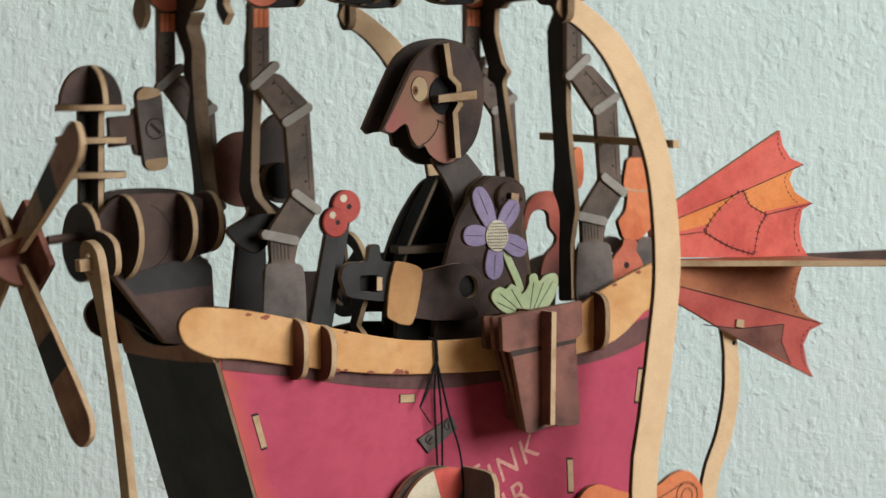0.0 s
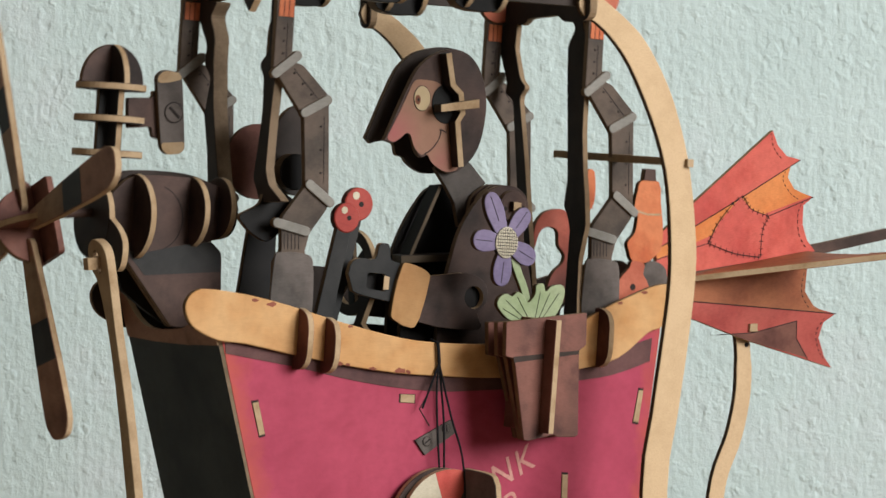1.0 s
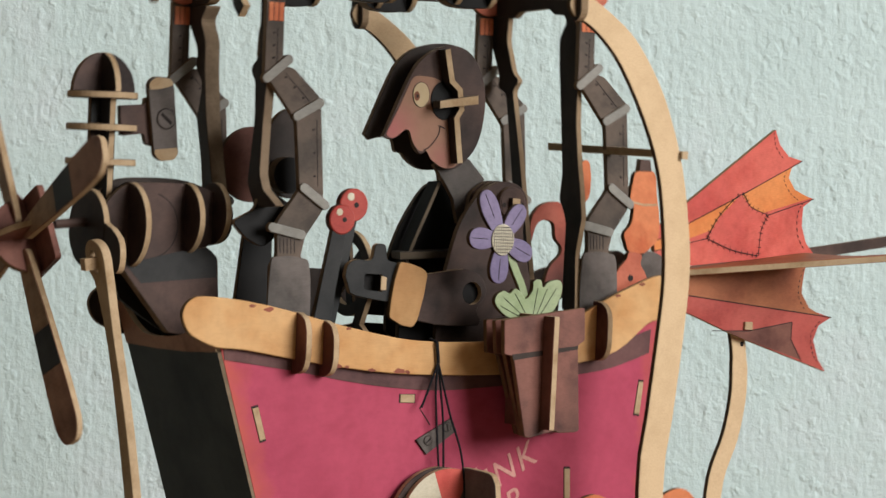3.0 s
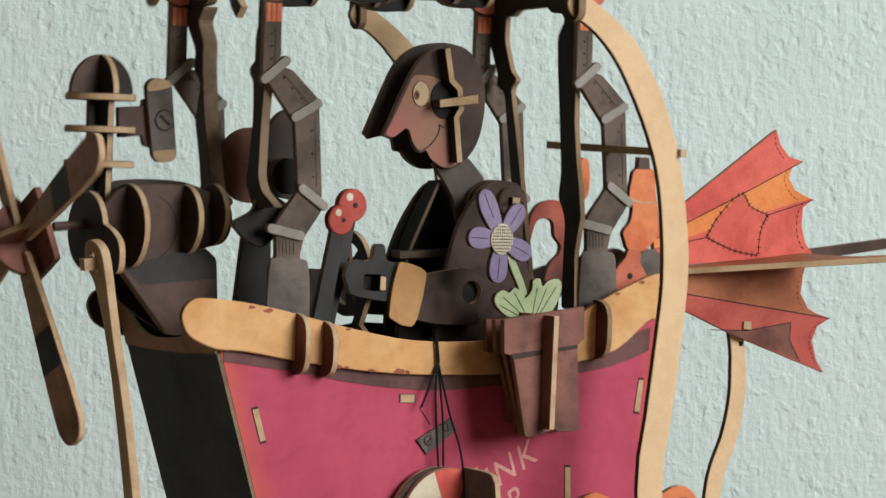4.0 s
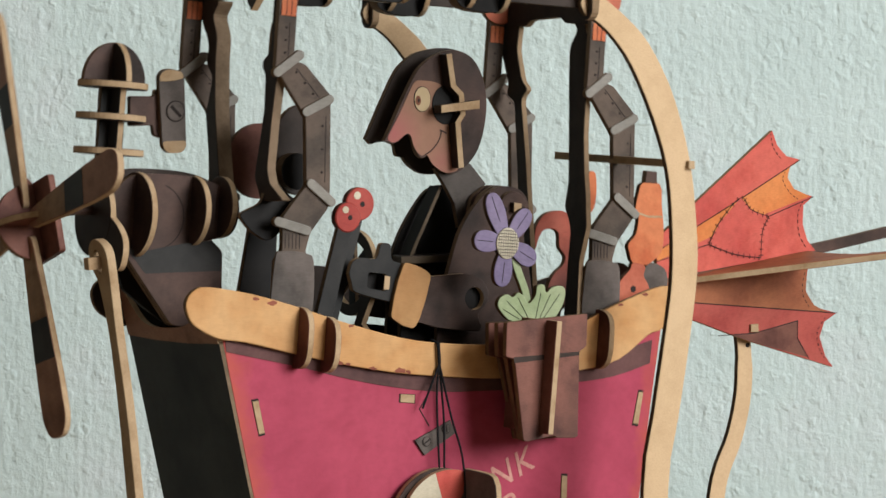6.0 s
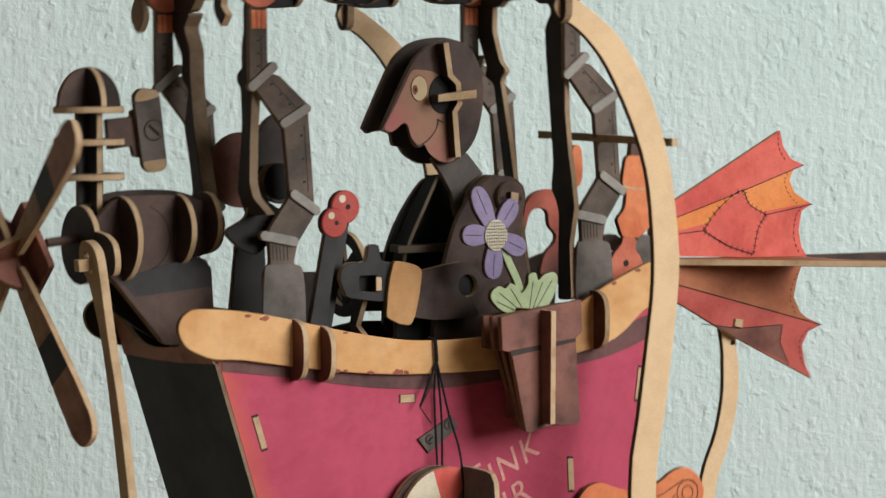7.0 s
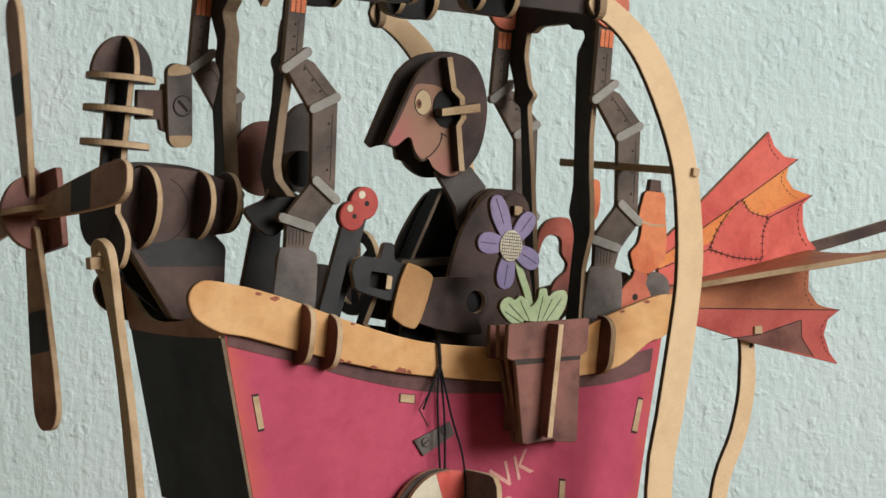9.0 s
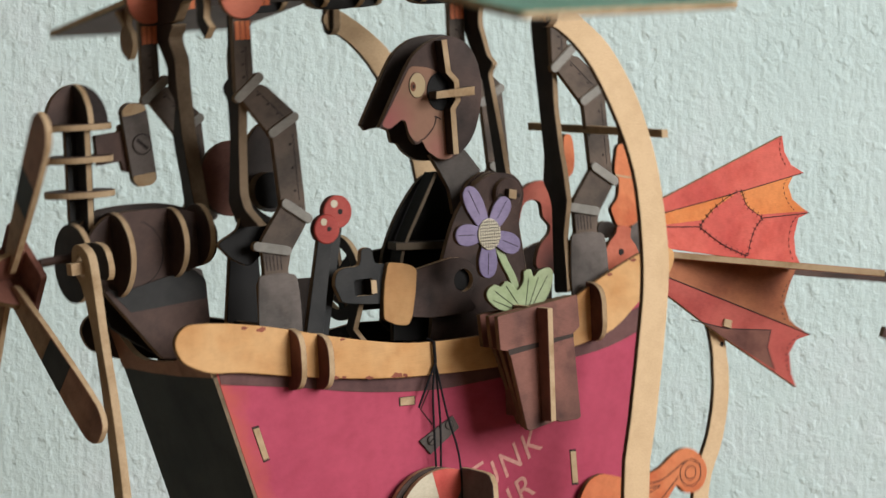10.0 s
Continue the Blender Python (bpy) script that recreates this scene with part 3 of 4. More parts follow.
STERN_NEAR = [(23.5,183.6), (23.4,176.4), (19.6,172.7), (25.0,164.8), (24.1,151.3), (20.5,119.8), (18.7,102.0), (20.4,90.0), (16.6,85.0), (14.3,79.1), (14.8,65.1), (15.1,38.9), (4.8,39.5), (6.0,65.5), (2.0,82.0), (3.0,87.5), (4.3,96.3), (6.4,105.3), (9.1,124.4), (9.4,142.2), (9.5,167.2), (13.8,172.6), (14.2,183.3)]
STERN_FAR = [(37.4, 32.2), (46.6, 31.6), (67.3, 139.2), (74.6, 142.5), (73.2, 147.4), (81.6, 164.0), (86.0, 178.0), (67.2, 178.0), (68.2, 163.8), (62.1, 148.8), (56.7, 145.3), (61.9, 140.6), (54.1, 109.5)]
BOW_NEAR = [(15.3,174.3), (15.5,147.6), (21.7,143.4), (21.3,140.3), (18.2,137.3), (17.4,121.7), (19.3,108.7), (22.0,93.0), (15.1,82.8), (-4.0,83.5), (8.4,90.4), (11.5,96.8), (10.4,117.5), (8.6,134.7), (8.3,174.1)]
BOW_FAR = [(86.4,171.6), (77.9,160.7), (70.9,151.2), (72.4,143.2), (65.5,136.4), (69.8,120.4), (64.4,101.7), (60.4,83.0), (50.7,83.3), (56.0,101.8), (61.4,123.1), (64.0,144.4), (63.9,155.1), (69.4,164.5), (63.7,171.1)]
cross_frame(93.1, 3.0, 3.0, STERN_NEAR, STERN_FAR, [(8.4, 175), (30, 176), (34, 179), (58, 178), (62, 175), (86, 176), (88, 188), (24, 189), (9, 185)], SHADE_EDGE)
cross_frame(-72.4, 4.5, 7.5, BOW_NEAR, BOW_FAR, [(8, 182), (54, 181), (62, 172), (86, 170), (88, 191), (24, 193), (8, 190)], DEDGE)
for y, lab in ((9.5, "near"), (76.5, "far")):
    rail = thing("top_rail", "dark riveted pipe rail above the posts", "rail", "top rails")
    part("pipe", board([(-60, 178), (90, 182), (90, 190), (-60, 186)], y, 3), [SOOT, DEDGE], rail)
    part("brick_band", board([(-60, 177), (-54, 177.2), (-54, 187), (-60, 186.8)], y - 0.5, 4), [ORANGE, INK], rail, "orange brick-patterned band")
    ink_line([(-57, 177), (-57, 187)], y - 0.65, 0.4, rail, "brick_joint")
    for x0, x1, r in ((-36, -6, 10), (16, 46, 9.5)):
        part("barrel", board(spline([(x0, 184), (x0 + 3, 184 - r * 0.8), ((x0 + x1) / 2, 184 - r), (x1 - 3, 184 - r * 0.8), (x1, 184), (x1 - 3, 184 + r), (x0 + 3, 184 + r)], 4), y - 2, 7), [BLACK, DEDGE], rail, "black barrel")
        for k in (0.2, 0.8):
            part("flange", board(circle(y + 1.5, 184, r * 0.95, 24), x0 + (x1 - x0) * k, 3, "yz"), [BLACK, EDGE], rail)
    posts.append(rail)
tap = thing("tap_handle", "tan S-shaped hardboard tap handle at the bow", "handle")
part("lever_board", board(strip(smooth_line([(28.5, 203.0), (26.0, 197.0), (21.5, 190.0), (16.0, 185.5), (14.0, 179.0), (14.5, 172.0), (9.5, 166.5)]), [6.5]), -85.5, 3.6, "yz"), [SOOT, EDGE], tap)
part("lug", board(spline([(12.0, 181.0), (2.0, 180.5), (-2.5, 184.0), (-2.0, 188.0), (4.0, 190.5), (11.0, 189.0), (14.5, 185.0)], 3), -81.6, 3.4, "yz"), [SOOT, EDGE], tap)
vane = thing("bow_vane", "flat weathered board strip on the far bow post", "board")
part("strip_board", board(rounded([(-110.8,200.7), (-110.3,198.1), (-83.9,196.8), (-72.7,196.5), (-71.6,200.8), (-85.2,202.9)], 1.0, 2), 79, 3), [TANPAINT, DEDGE], vane)
part("neck_band", board([(-75.6, 191.5), (-66.4, 191.5), (-67.0, 200.0), (-75.0, 200.0)], 82, 3), [ORANGE, DEDGE], vane, "orange brick-patterned neck")
posts.append(vane)

# ---- engine, microphone ----
engine = thing("engine", "dark brown barrel-shaped hardboard engine on the bow", "engine")
part("body", board(spline([(-131.1,78.2),(-127.0,85.9),(-118.8,90.6),(-98.3,91.6),(-83.0,89.9),(-69.7,83.7),(-68.1,74.2),(-71.8,66.8),(-81.7,64.1),(-95.7,60.1),(-116.3,55.8),(-125.8,61.0)], 4), 41, 3), [BROWN, DEDGE], engine)
part("cowl", board(rounded([(-126.8,58.7),(-117.4,56.5),(-96.7,61.2),(-82.2,64.2),(-76.6,59.6),(-75.1,32.2),(-76.8,24.8),(-99.7,26.3)], 2), 38, 3), [BROWN, DEDGE], engine)
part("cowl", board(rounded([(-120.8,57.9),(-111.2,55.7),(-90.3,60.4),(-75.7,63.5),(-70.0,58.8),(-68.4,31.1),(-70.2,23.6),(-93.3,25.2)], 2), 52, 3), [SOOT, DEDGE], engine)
for (px, pz), r in (([(-119.8,73.0)][0], 18.5), ([(-92.2,76.3)][0], 15.5), ([(-78.2,78.9)][0], 13.5)):
    part("flange", board(circle(42.5, pz, r, 40), px, 3.0, "yz"), [BROWN, EDGE], engine)
c = [(-111.4,72.9)][0]
ink_line(circle(c[0] + 1.5, c[1], 14.5, 40)[32:] + circle(c[0] + 1.5, c[1], 14.5, 40)[:9], 40.85, 0.4, engine, "ring_line")
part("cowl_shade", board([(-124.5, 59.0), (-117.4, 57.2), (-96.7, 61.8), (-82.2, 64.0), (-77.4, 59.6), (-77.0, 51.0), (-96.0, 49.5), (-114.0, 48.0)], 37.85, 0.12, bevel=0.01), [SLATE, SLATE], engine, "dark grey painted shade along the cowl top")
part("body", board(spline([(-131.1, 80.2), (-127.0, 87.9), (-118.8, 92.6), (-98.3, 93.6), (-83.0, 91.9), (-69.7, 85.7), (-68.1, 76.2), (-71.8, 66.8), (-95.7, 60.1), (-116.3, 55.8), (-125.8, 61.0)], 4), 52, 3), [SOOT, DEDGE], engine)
part("axle", tube([(-153, 44, 72.4), (-136, 43, 74.0)], 2.0), [BROWN], engine)

mic = thing("microphone", "ribbed hardboard microphone with a grey side box", "microphone")
mx, mz = [(-125.4,130.2)][0]
dome = [(mx + 15 * math.cos(a), mz + 17 * math.sin(a)) for a in [math.pi * i / 16 for i in range(17)]]
part("dome", board(dome, 56.5, 3), [BROWN, BURNT_SHADE], mic)
dome_y = [(58 + 15 * math.cos(a), mz + 17 * math.sin(a)) for a in [math.pi * i / 16 for i in range(17)]]
part("dome", board(dome_y, mx - 1.5, 3, "yz"), [SOOT, EDGE], mic)
for i, dz in enumerate((0.0, -14.0, -29.0)):
    part("disc", board(circle(mx, 58, 15.3, 40), mz + dz - 3, 3.0, "xy"), [BROWN, EDGE], mic)
part("stem", board([(47.5, mz), (69, mz), (68, mz - 46), (48.5, mz - 46)], mx - 1.5, 3, "yz"), [SLATE, EDGE], mic)
part("stem", board([(mx - 6, mz), (mx + 6, mz), (mx + 6, mz - 42), (mx - 6, mz - 42)], 56.5, 3), [SLATE, BURNT_SHADE], mic)
part("bracket", board(rounded([(-118.3,124.5),(-106.2,125.4),(-106.2,128.4),(-99.0,128.9),(-99.1,106.6),(-105.2,108.2),(-106.3,112.6),(-117.3,111.3)], 1), 55, 3), [BROWN, DEDGE], mic)
box = part("side_box", board(rounded([(-106.6,135.0),(-103.2,138.0),(-94.9,137.3),(-93.6,133.8),(-90.4,104.1),(-92.4,101.7),(-99.0,100.8),(-102.3,103.3)], 3), 52, 3), [GREY, BURNT_SHADE], mic, "grey metal-look side box with a screw")
part("cap", board(rounded([(-106.2,134.8),(-102.9,137.7),(-95.4,137.0),(-94.1,134.3),(-100.7,132.3),(-106.2,131.9)], 2.5), 51.5, 0.5, bevel=0.1), [EDGE, INK], box)
part("cap", board(rounded([(-102.8,105.8),(-91.1,107.1),(-90.9,104.1),(-92.8,101.7),(-99.2,100.8),(-102.0,102.8)], 2.5), 51.5, 0.5, bevel=0.1), [EDGE, INK], box)
sx, sz = [(-97.2,119.5)][0]
screw(sx, sz, 51.4, 4.2, -40, box)

# ---- levers and dark cabin pieces ----
for (bx, bz), foot, y, rad in (([(-28.3,78.2)][0], [(-37.4,29.8)][0], 14, 6.6), ([(-16.4,84.6)][0], [(-28.6,28.7)][0], 24, 7.4)):
    lev = thing("control_lever", "slate control lever with a red dotted ball knob", "lever", "control levers")
    part("stick", board(strip([(bx, bz), foot], [7.0, 8.5]), y, 3), [SLATE, DEDGE], lev)
    knob = part("knob", board(circle(bx, bz, rad, 32), y - 0.6, 4.2, bevel=0.5), [RED, UMBER], lev, "red ball knob")
    part("glint", board(circle(bx - rad * 0.25, bz + rad * 0.5, rad * 0.24, 16), y - 0.75, 0.2, bevel=0.02), [CREAM, CREAM], knob)
    part("pin_hole", board(circle(bx + rad * 0.15, bz, rad * 0.17, 12), y - 0.75, 0.2, bevel=0.02), [INK, INK], knob)

cabin = thing("cabin_frame", "dark sooty hardboard cabin frame and machine boards", "frame")
part("fin", board(rounded([(-84.7,76.2),(-73.1,81.8),(-71.0,94.9),(-64.6,89.9),(-56.2,80.4),(-59.6,72.6),(-68.9,65.1),(-77.6,69.2)], 3), 12, 3), [BLACK, DEDGE], cabin)
part("disc", board(circle(*[(-48.1,100.9)][0], 17, 32), 60, 3), [UMBER, BURNT_SHADE], cabin)
part("disc", board(circle(*[(-45.6,106.5)][0], 14, 32, 20), 30, 3), [SOOT, BURNT_SHADE], cabin)
part("brace", board(strip(smooth_line([(-64.8,160.7),(-65.5,126.5),(-65.1,97.0),(-58.9,87.0),(-48.9,80.6)]), [5, 6, 6, 5]), 22, 3), [SOOT, BURNT_SHADE], cabin)
part("hub", board(circle(*[(-52.1,96.8)][0], 8, 24), 20, 6), [BLACK, BURNT_SHADE], cabin)
part("panel", board([(-65.2,76.9),(-52.0,76.6),(-50.8,26.5),(-70.8,27.4)], 34, 3), [BLACK, DEDGE], cabin)
part("panel", board([(-49.8,56.5),(-21.6,55.6),(-20.2,22.6),(-49.4,23.9)], 30, 3), [SOOT, DEDGE], cabin)
WHEEL = [(41.5 + 19.5 * math.cos(2 * math.pi * i / 40), 53.5 + 19.5 * math.sin(2 * math.pi * i / 40)) for i in range(40)]
part("wheel", board(WHEEL, -8, 3, "yz", holes=[[(41.5 + (y - 41.5) * 0.74, 53.5 + (z - 53.5) * 0.74) for y, z in WHEEL]]), [SOOT, RODWOOD], cabin, "dark steering wheel with a pale rim edge")
for turn in (20, 80, 140):
    c, q = math.cos(radians(turn)) * 16, math.sin(radians(turn)) * 16
    part("wheel_spoke", board(strip([(41.5 - c, 53.5 - q), (41.5 + c, 53.5 + q)], [5]), -7.6, 2.2, "yz"), [BLACK, DEDGE], cabin)
part("steering_column", board(strip([(21.9, 46.0), (29.3, 31.1), (21.3, 24.3)], [6.0]), -10, 3, "yz"), [SOOT, SHADE_EDGE], cabin)
part("seat_board", board([(13.7,34.0), (34.3,32.6), (34.6,21.5), (13.7,23.5)], 30, 3), [BLACK, DEDGE], cabin)
part("floor_bracket", board(rounded([(-4.0, 27.5), (12.0, 30.0), (38.0, 29.0), (38.0, 7.5), (-4.0, 7.5)], 2), 60, 3), [BLACK, BURNT_SHADE], cabin)

# orange fittings at the stern
fit = thing("orange_pipework", "orange pipe elbows and bottles at the stern", "pipes")
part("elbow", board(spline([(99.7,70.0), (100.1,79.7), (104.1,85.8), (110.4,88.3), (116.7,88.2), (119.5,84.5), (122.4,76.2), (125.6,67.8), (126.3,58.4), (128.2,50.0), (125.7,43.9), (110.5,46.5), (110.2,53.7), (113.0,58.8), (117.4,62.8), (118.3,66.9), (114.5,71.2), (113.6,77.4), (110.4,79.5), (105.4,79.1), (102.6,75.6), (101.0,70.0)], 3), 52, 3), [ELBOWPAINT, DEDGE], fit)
part("bottle", board(spline([(140.7,104.4), (138.5,99.3), (137.3,91.6), (139.5,88.0), (138.5,79.8), (134.5,74.8), (135.5,70.7), (138.1,66.0), (146.0,65.5), (151.2,68.7), (155.0,73.3), (155.0,83.6), (153.0,93.9), (151.0,104.3)], 3), 24, 3), [ORANGE, SCORCH_SHADE], fit)
part("bottle_base", board(spline([(136.6,66.1), (134.9,62.6), (129.5,56.6), (128.0,46.4), (148.4,45.7), (147.1,55.0), (143.5,60.3), (143.9,64.9)], 3), 22, 3), [CORAL, SCORCH_SHADE], fit, "coral bottle base with a bolt hole")
part("bolt_hole", board(circle(137.6, 53.8, 1.6, 16), 21.86, 0.12, bevel=0.01), [INK, INK], fit)
part("far_bottle", board(spline([(137.4,107.9), (141.9,107.9), (143.2,97.4), (141.7,90.0), (136.8,88.0), (137.0,97.4)], 3), 64, 3), [ORANGE, SCORCH_SHADE], fit)
part("label_band", board(strip([(137.4, 90.2), (145.0, 88.6), (153.4, 88.9)], [1.0]), 23.86, 0.12, bevel=0.01), [EDGE, EDGE], fit)
part("cross_bar", board([(-52, 110.5), (52, 113), (52, 116.5), (-52, 114)], 108, 3.5, "yz"), [RODWOOD, EDGE], fit, "narrow wooden cross bar")
nk = [(141.6,104.6),(148.9,104.6),(148.2,110.2),(142.2,110.3)]
part("bottle_neck", board(nk, 23.6, 3.4), [BROWN, DEDGE], fit)
part("tank", board(spline([(148.2,65.6), (154.0,66.5), (160.5,62.7), (160.5,52.3), (149.5,52.7), (146.3,60.0)], 3), 26.5, 3), [GREY, DEDGE], fit)
part("tank", board(spline([(153.4,64.6), (158.7,65.4), (163.9,62.3), (161.3,57.0), (152.8,59.4)], 3), 60, 3), [GREY, DEDGE], fit)

# ---- flower pot ----
pot = thing("flower_pot", "red-brown hardboard flower pot with a violet flower hung on the rim", "flower pot")
PROF = [(28.3,37.0),(71.7,42.7),(72.3,28.1),(68.6,25.7),(70.9,-12.3),(68.7,-13.0),(59.4,-13.2),(57.9,-12.1),(43.5,-15.2),(41.4,-14.5),(33.8,21.1),(29.0,22.0)]
front = part("pot_side", board(rounded(PROF, 0.8, 2), -33, 3), [POT, BURNT_SHADE], pot)
part("band_shade", board([(33.0,21.9),(68.5,25.7),(68.5,24.0),(33.6,19.3)], -33.14, 0.13, bevel=0.01), [SOOT, SOOT], front, "dark line under the pot's rim band")
for yy, pts in ((-22, [(31.0,36.2),(77.8,41.4),(78.4,27.1),(75.3,24.7),(76.7,-13.2),(47.5,-15.5),(37.1,20.9),(32.3,21.6)]), (-8, [(35.7,35.6),(85.4,39.8),(86.0,25.8),(82.9,23.4),(84.2,-14.2),(54.8,-16.2),(43.0,20.1),(36.9,20.9)])):
    part("pot_side", board(rounded(pts, 0.8, 2), yy, 3), [UMBER, BURNT_SHADE], pot)
pz = [(50.9,39.0),(51.9,-11.2)]
part("pot_rib", board(rounded([(-41, pz[0][1]), (-5, pz[0][1]), (-5, pz[1][1]), (-40, pz[1][1])], 0.5, 2), pz[0][0] - 1.5, 3, "yz"), [UMBER, EDGE], pot)
fx, fz = (38.8, 71.6)
for ang, ln, wd in ((116, 23.5, 5.2), (54, 18.5, 5.0), (-24, 17.5, 5.2), (-94, 19, 5.4), (178, 17, 5.4)):
    d = Vector((math.cos(radians(ang)), math.sin(radians(ang))))
    o = Vector((fx, fz))
    n = Vector((-d.y, d.x))
    pts = [o + d * 3 - n * 2.2, o + d * ln * 0.6 - n * wd * 0.9, o + d * ln * 0.92 - n * wd * 0.7, o + d * ln * 1.03, o + d * ln * 0.92 + n * wd * 0.7, o + d * ln * 0.6 + n * wd * 0.9, o + d * 3 + n * 2.2]
    pet = part("petal", board(spline([tuple(p) for p in pts], 4), -13.5, 3), [VIOLET, SCORCH_SHADE], pot, "violet petal")
    ink_line([tuple(o + d * ln * 0.45), tuple(o + d * ln * 0.95)], -13.65, 0.3, pet, "vein")
heart = part("flower_centre", board(circle(fx, fz, 6.0, 32, 7.0), -14.3, 3), [CREAM, INK], pot, "cream cross-hatched flower centre")
for k in range(-4, 5):
    h = math.sqrt(max(0, 1 - (k / 5) ** 2))
    ink_line([(fx + k * 1.2, fz - 6.6 * h), (fx + k * 1.2, fz + 6.6 * h)], -14.42, 0.28, heart, "hatch")
    ink_line([(fx - 5.6 * h, fz + k * 1.4), (fx + 5.6 * h, fz + k * 1.4)], -14.42, 0.28, heart, "hatch")
part("stem", board(strip(smooth_line([(44.2,65.8),(47.9,58.1),(51.9,50.4),(55.6,38.8)]), [3, 3.2, 3.6, 3.8]), -12, 2.6), [LEAF, BURNT_SHADE], pot)
LEAVES = [(36.8,42.2),(36.5,46.5),(40.4,48.9),(43.8,47.8),(46.5,49.9),(49.6,48.6),(52.7,45.4),(56.1,49.1),(56.7,53.4),(60.4,54.0),(61.9,50.7),(65.0,53.1),(70.3,54.0),(72.5,51.1),(71.0,44.7),(66.6,38.5),(62.0,36.9),(45.0,36.6)]
leaf = part("leaves", board(spline(LEAVES, 4), -14, 3), [LEAF, SCORCH_SHADE], pot, "pale green leaves with drawn veins")
for w in ([(40.4,45.9),(50.5,38.4)], [(46.5,47.7),(53.0,38.3)], [(38.9,42.1),(48.1,38.0)], [(58.8,50.3),(56.7,38.2)], [(69.1,50.4),(60.4,38.0)], [(64.1,50.1),(58.6,38.1)]):
    ink_line(w, -14.15, 0.32, leaf, "vein")

# ---- umbrella tail ----
tail = thing("umbrella_tail", "red and orange patched hardboard umbrella used as a tail", "umbrella")
YU, YL = 31.0, 31.5
UP = Matrix(((1, 0, 0, 0), (0, 0, 1, YU), (0, 1, 0, 0), (0, 0, 0, 1)))
LOW = Matrix(((1, 0, 0, 0), (0, 0, -1, YL), (0, 1, 0, 0), (0, 0, 0, 1)))
U_OUT = [(158.8,75.1),(238.2,116.8),(240.4,109.2),(245.5,103.0),(253.9,99.9),(247.4,97.7),(244.5,92.4),(248.6,85.4),(259.6,80.4),(253.0,77.2),(251.3,67.9),(253.2,59.4),(257.6,53.4),(158.8,56.4)]
L_OUT = [(158.8,54.0),(255.0,52.8),(251.5,44.0),(249.0,34.3),(254.2,25.3),(267.4,20.0),(259.0,17.0),(255.0,10.1),(257.3,0.1),(261.4,-6.6),(206.8,17.9),(180.5,31.4),(158.9,40.6)]
part("canopy_upper", board(U_OUT, 0, 2.6, UP, 0.2), [FABRIC_RED, EDGE], tail, "red painted canopy board")
part("canopy_lower", board(L_OUT, -2.6, 2.6, LOW, 0.2), [FABRIC_RED_SHADED, EDGE], tail, "red canopy board with darker printed shading")


def cloth(name, pts, m, at, mat):
    part(name, board(pts, at, 0.12, m, 0.01), [mat, mat], tail)


cloth("orange_gore", [(159.1,69.9),(252.1,99.0),(246.7,97.4),(244.5,92.4),(247.9,86.2),(257.4,81.0),(210.0,74.5),(159.1,65.3)], UP, -0.15, FABRIC_ORANGE)
cloth("patch", [(213.8,87.4),(219.2,80.6),(229.9,75.4),(224.9,68.6),(222.2,56.1),(206.5,60.5),(191.1,68.0),(199.4,77.5)], UP, -0.32, FABRIC_RED)
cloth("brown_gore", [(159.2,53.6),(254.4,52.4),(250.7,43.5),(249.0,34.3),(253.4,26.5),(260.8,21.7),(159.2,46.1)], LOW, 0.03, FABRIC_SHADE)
cloth("dark_patch", [(199.0,21.8),(213.9,19.8),(241.8,20.8),(240.4,12.2),(245.6,1.5),(210.4,16.3)], LOW, 0.03, UMBER)


def stitches(m, at, pts, n):
    line = smooth_line(pts, max(2, n // (len(pts) - 1)))
    ink_line(line, at, 0.35, tail, "seam", None, m)
    for i in range(0, len(line) - 1):
        a, b = Vector(line[i]), Vector(line[i + 1])
        d = (b - a).normalized()
        q = (a + b) / 2
        nrm = Vector((-d.y, d.x)) * 1.3
        ink_line([tuple(q - nrm), tuple(q + nrm)], at, 0.32, tail, "stitch", None, m)


stitches(UP, -0.48, [(191.1,68.0),(198.7,77.5),(213.8,87.4),(219.2,80.6),(229.9,75.4)], 16)
stitches(UP, -0.48, [(229.9,75.4),(224.9,68.6),(222.2,56.1)], 8)
stitches(UP, -0.48, [(222.2,56.1),(206.5,60.5),(191.1,68.0)], 10)
for m, at, tilt in ((UP, -0.3, 0),):
    for pts in ([(159.1,69.9),(209.9,85.5),(253.6,99.9)], [(229.9,75.4),(259.6,80.4)], [(159.1,65.3),(191.1,68.0)]):
        ink_line(pts, at, 0.45, tail, "rib_line", None, m)
for pts in ([(159.2,46.1),(210.2,33.8),(267.4,20.0)], [(191.0,22.7),(213.9,19.8),(241.8,20.8)], [(241.8,20.8),(240.4,12.2),(246.3,0.6)]):
    ink_line(pts, 0.2, 0.45, tail, "rib_line", None, LOW)
for m, at, pts in ((UP, -0.3, [(236.8,115.4),(237.6,108.2),(241.9,102.0)]), (UP, -0.3, [(244.5,96.9),(241.3,91.9),(245.0,84.6),(250.1,80.6)]), (UP, -0.3, [(252.3,78.9),(248.7,73.6),(248.0,63.8),(251.7,55.8)]), (LOW, 0.2, [(252.5,47.9),(248.2,41.3),(246.8,33.0),(250.5,25.5)]), (LOW, 0.2, [(259.3,18.9),(253.5,13.0),(253.6,4.5),(256.6,-1.3)])):
    line = smooth_line(pts, 6)
    for i in range(0, len(line) - 1, 2):
        ink_line([line[i], line[i + 1]], at, 0.4, tail, "dash", None, m)
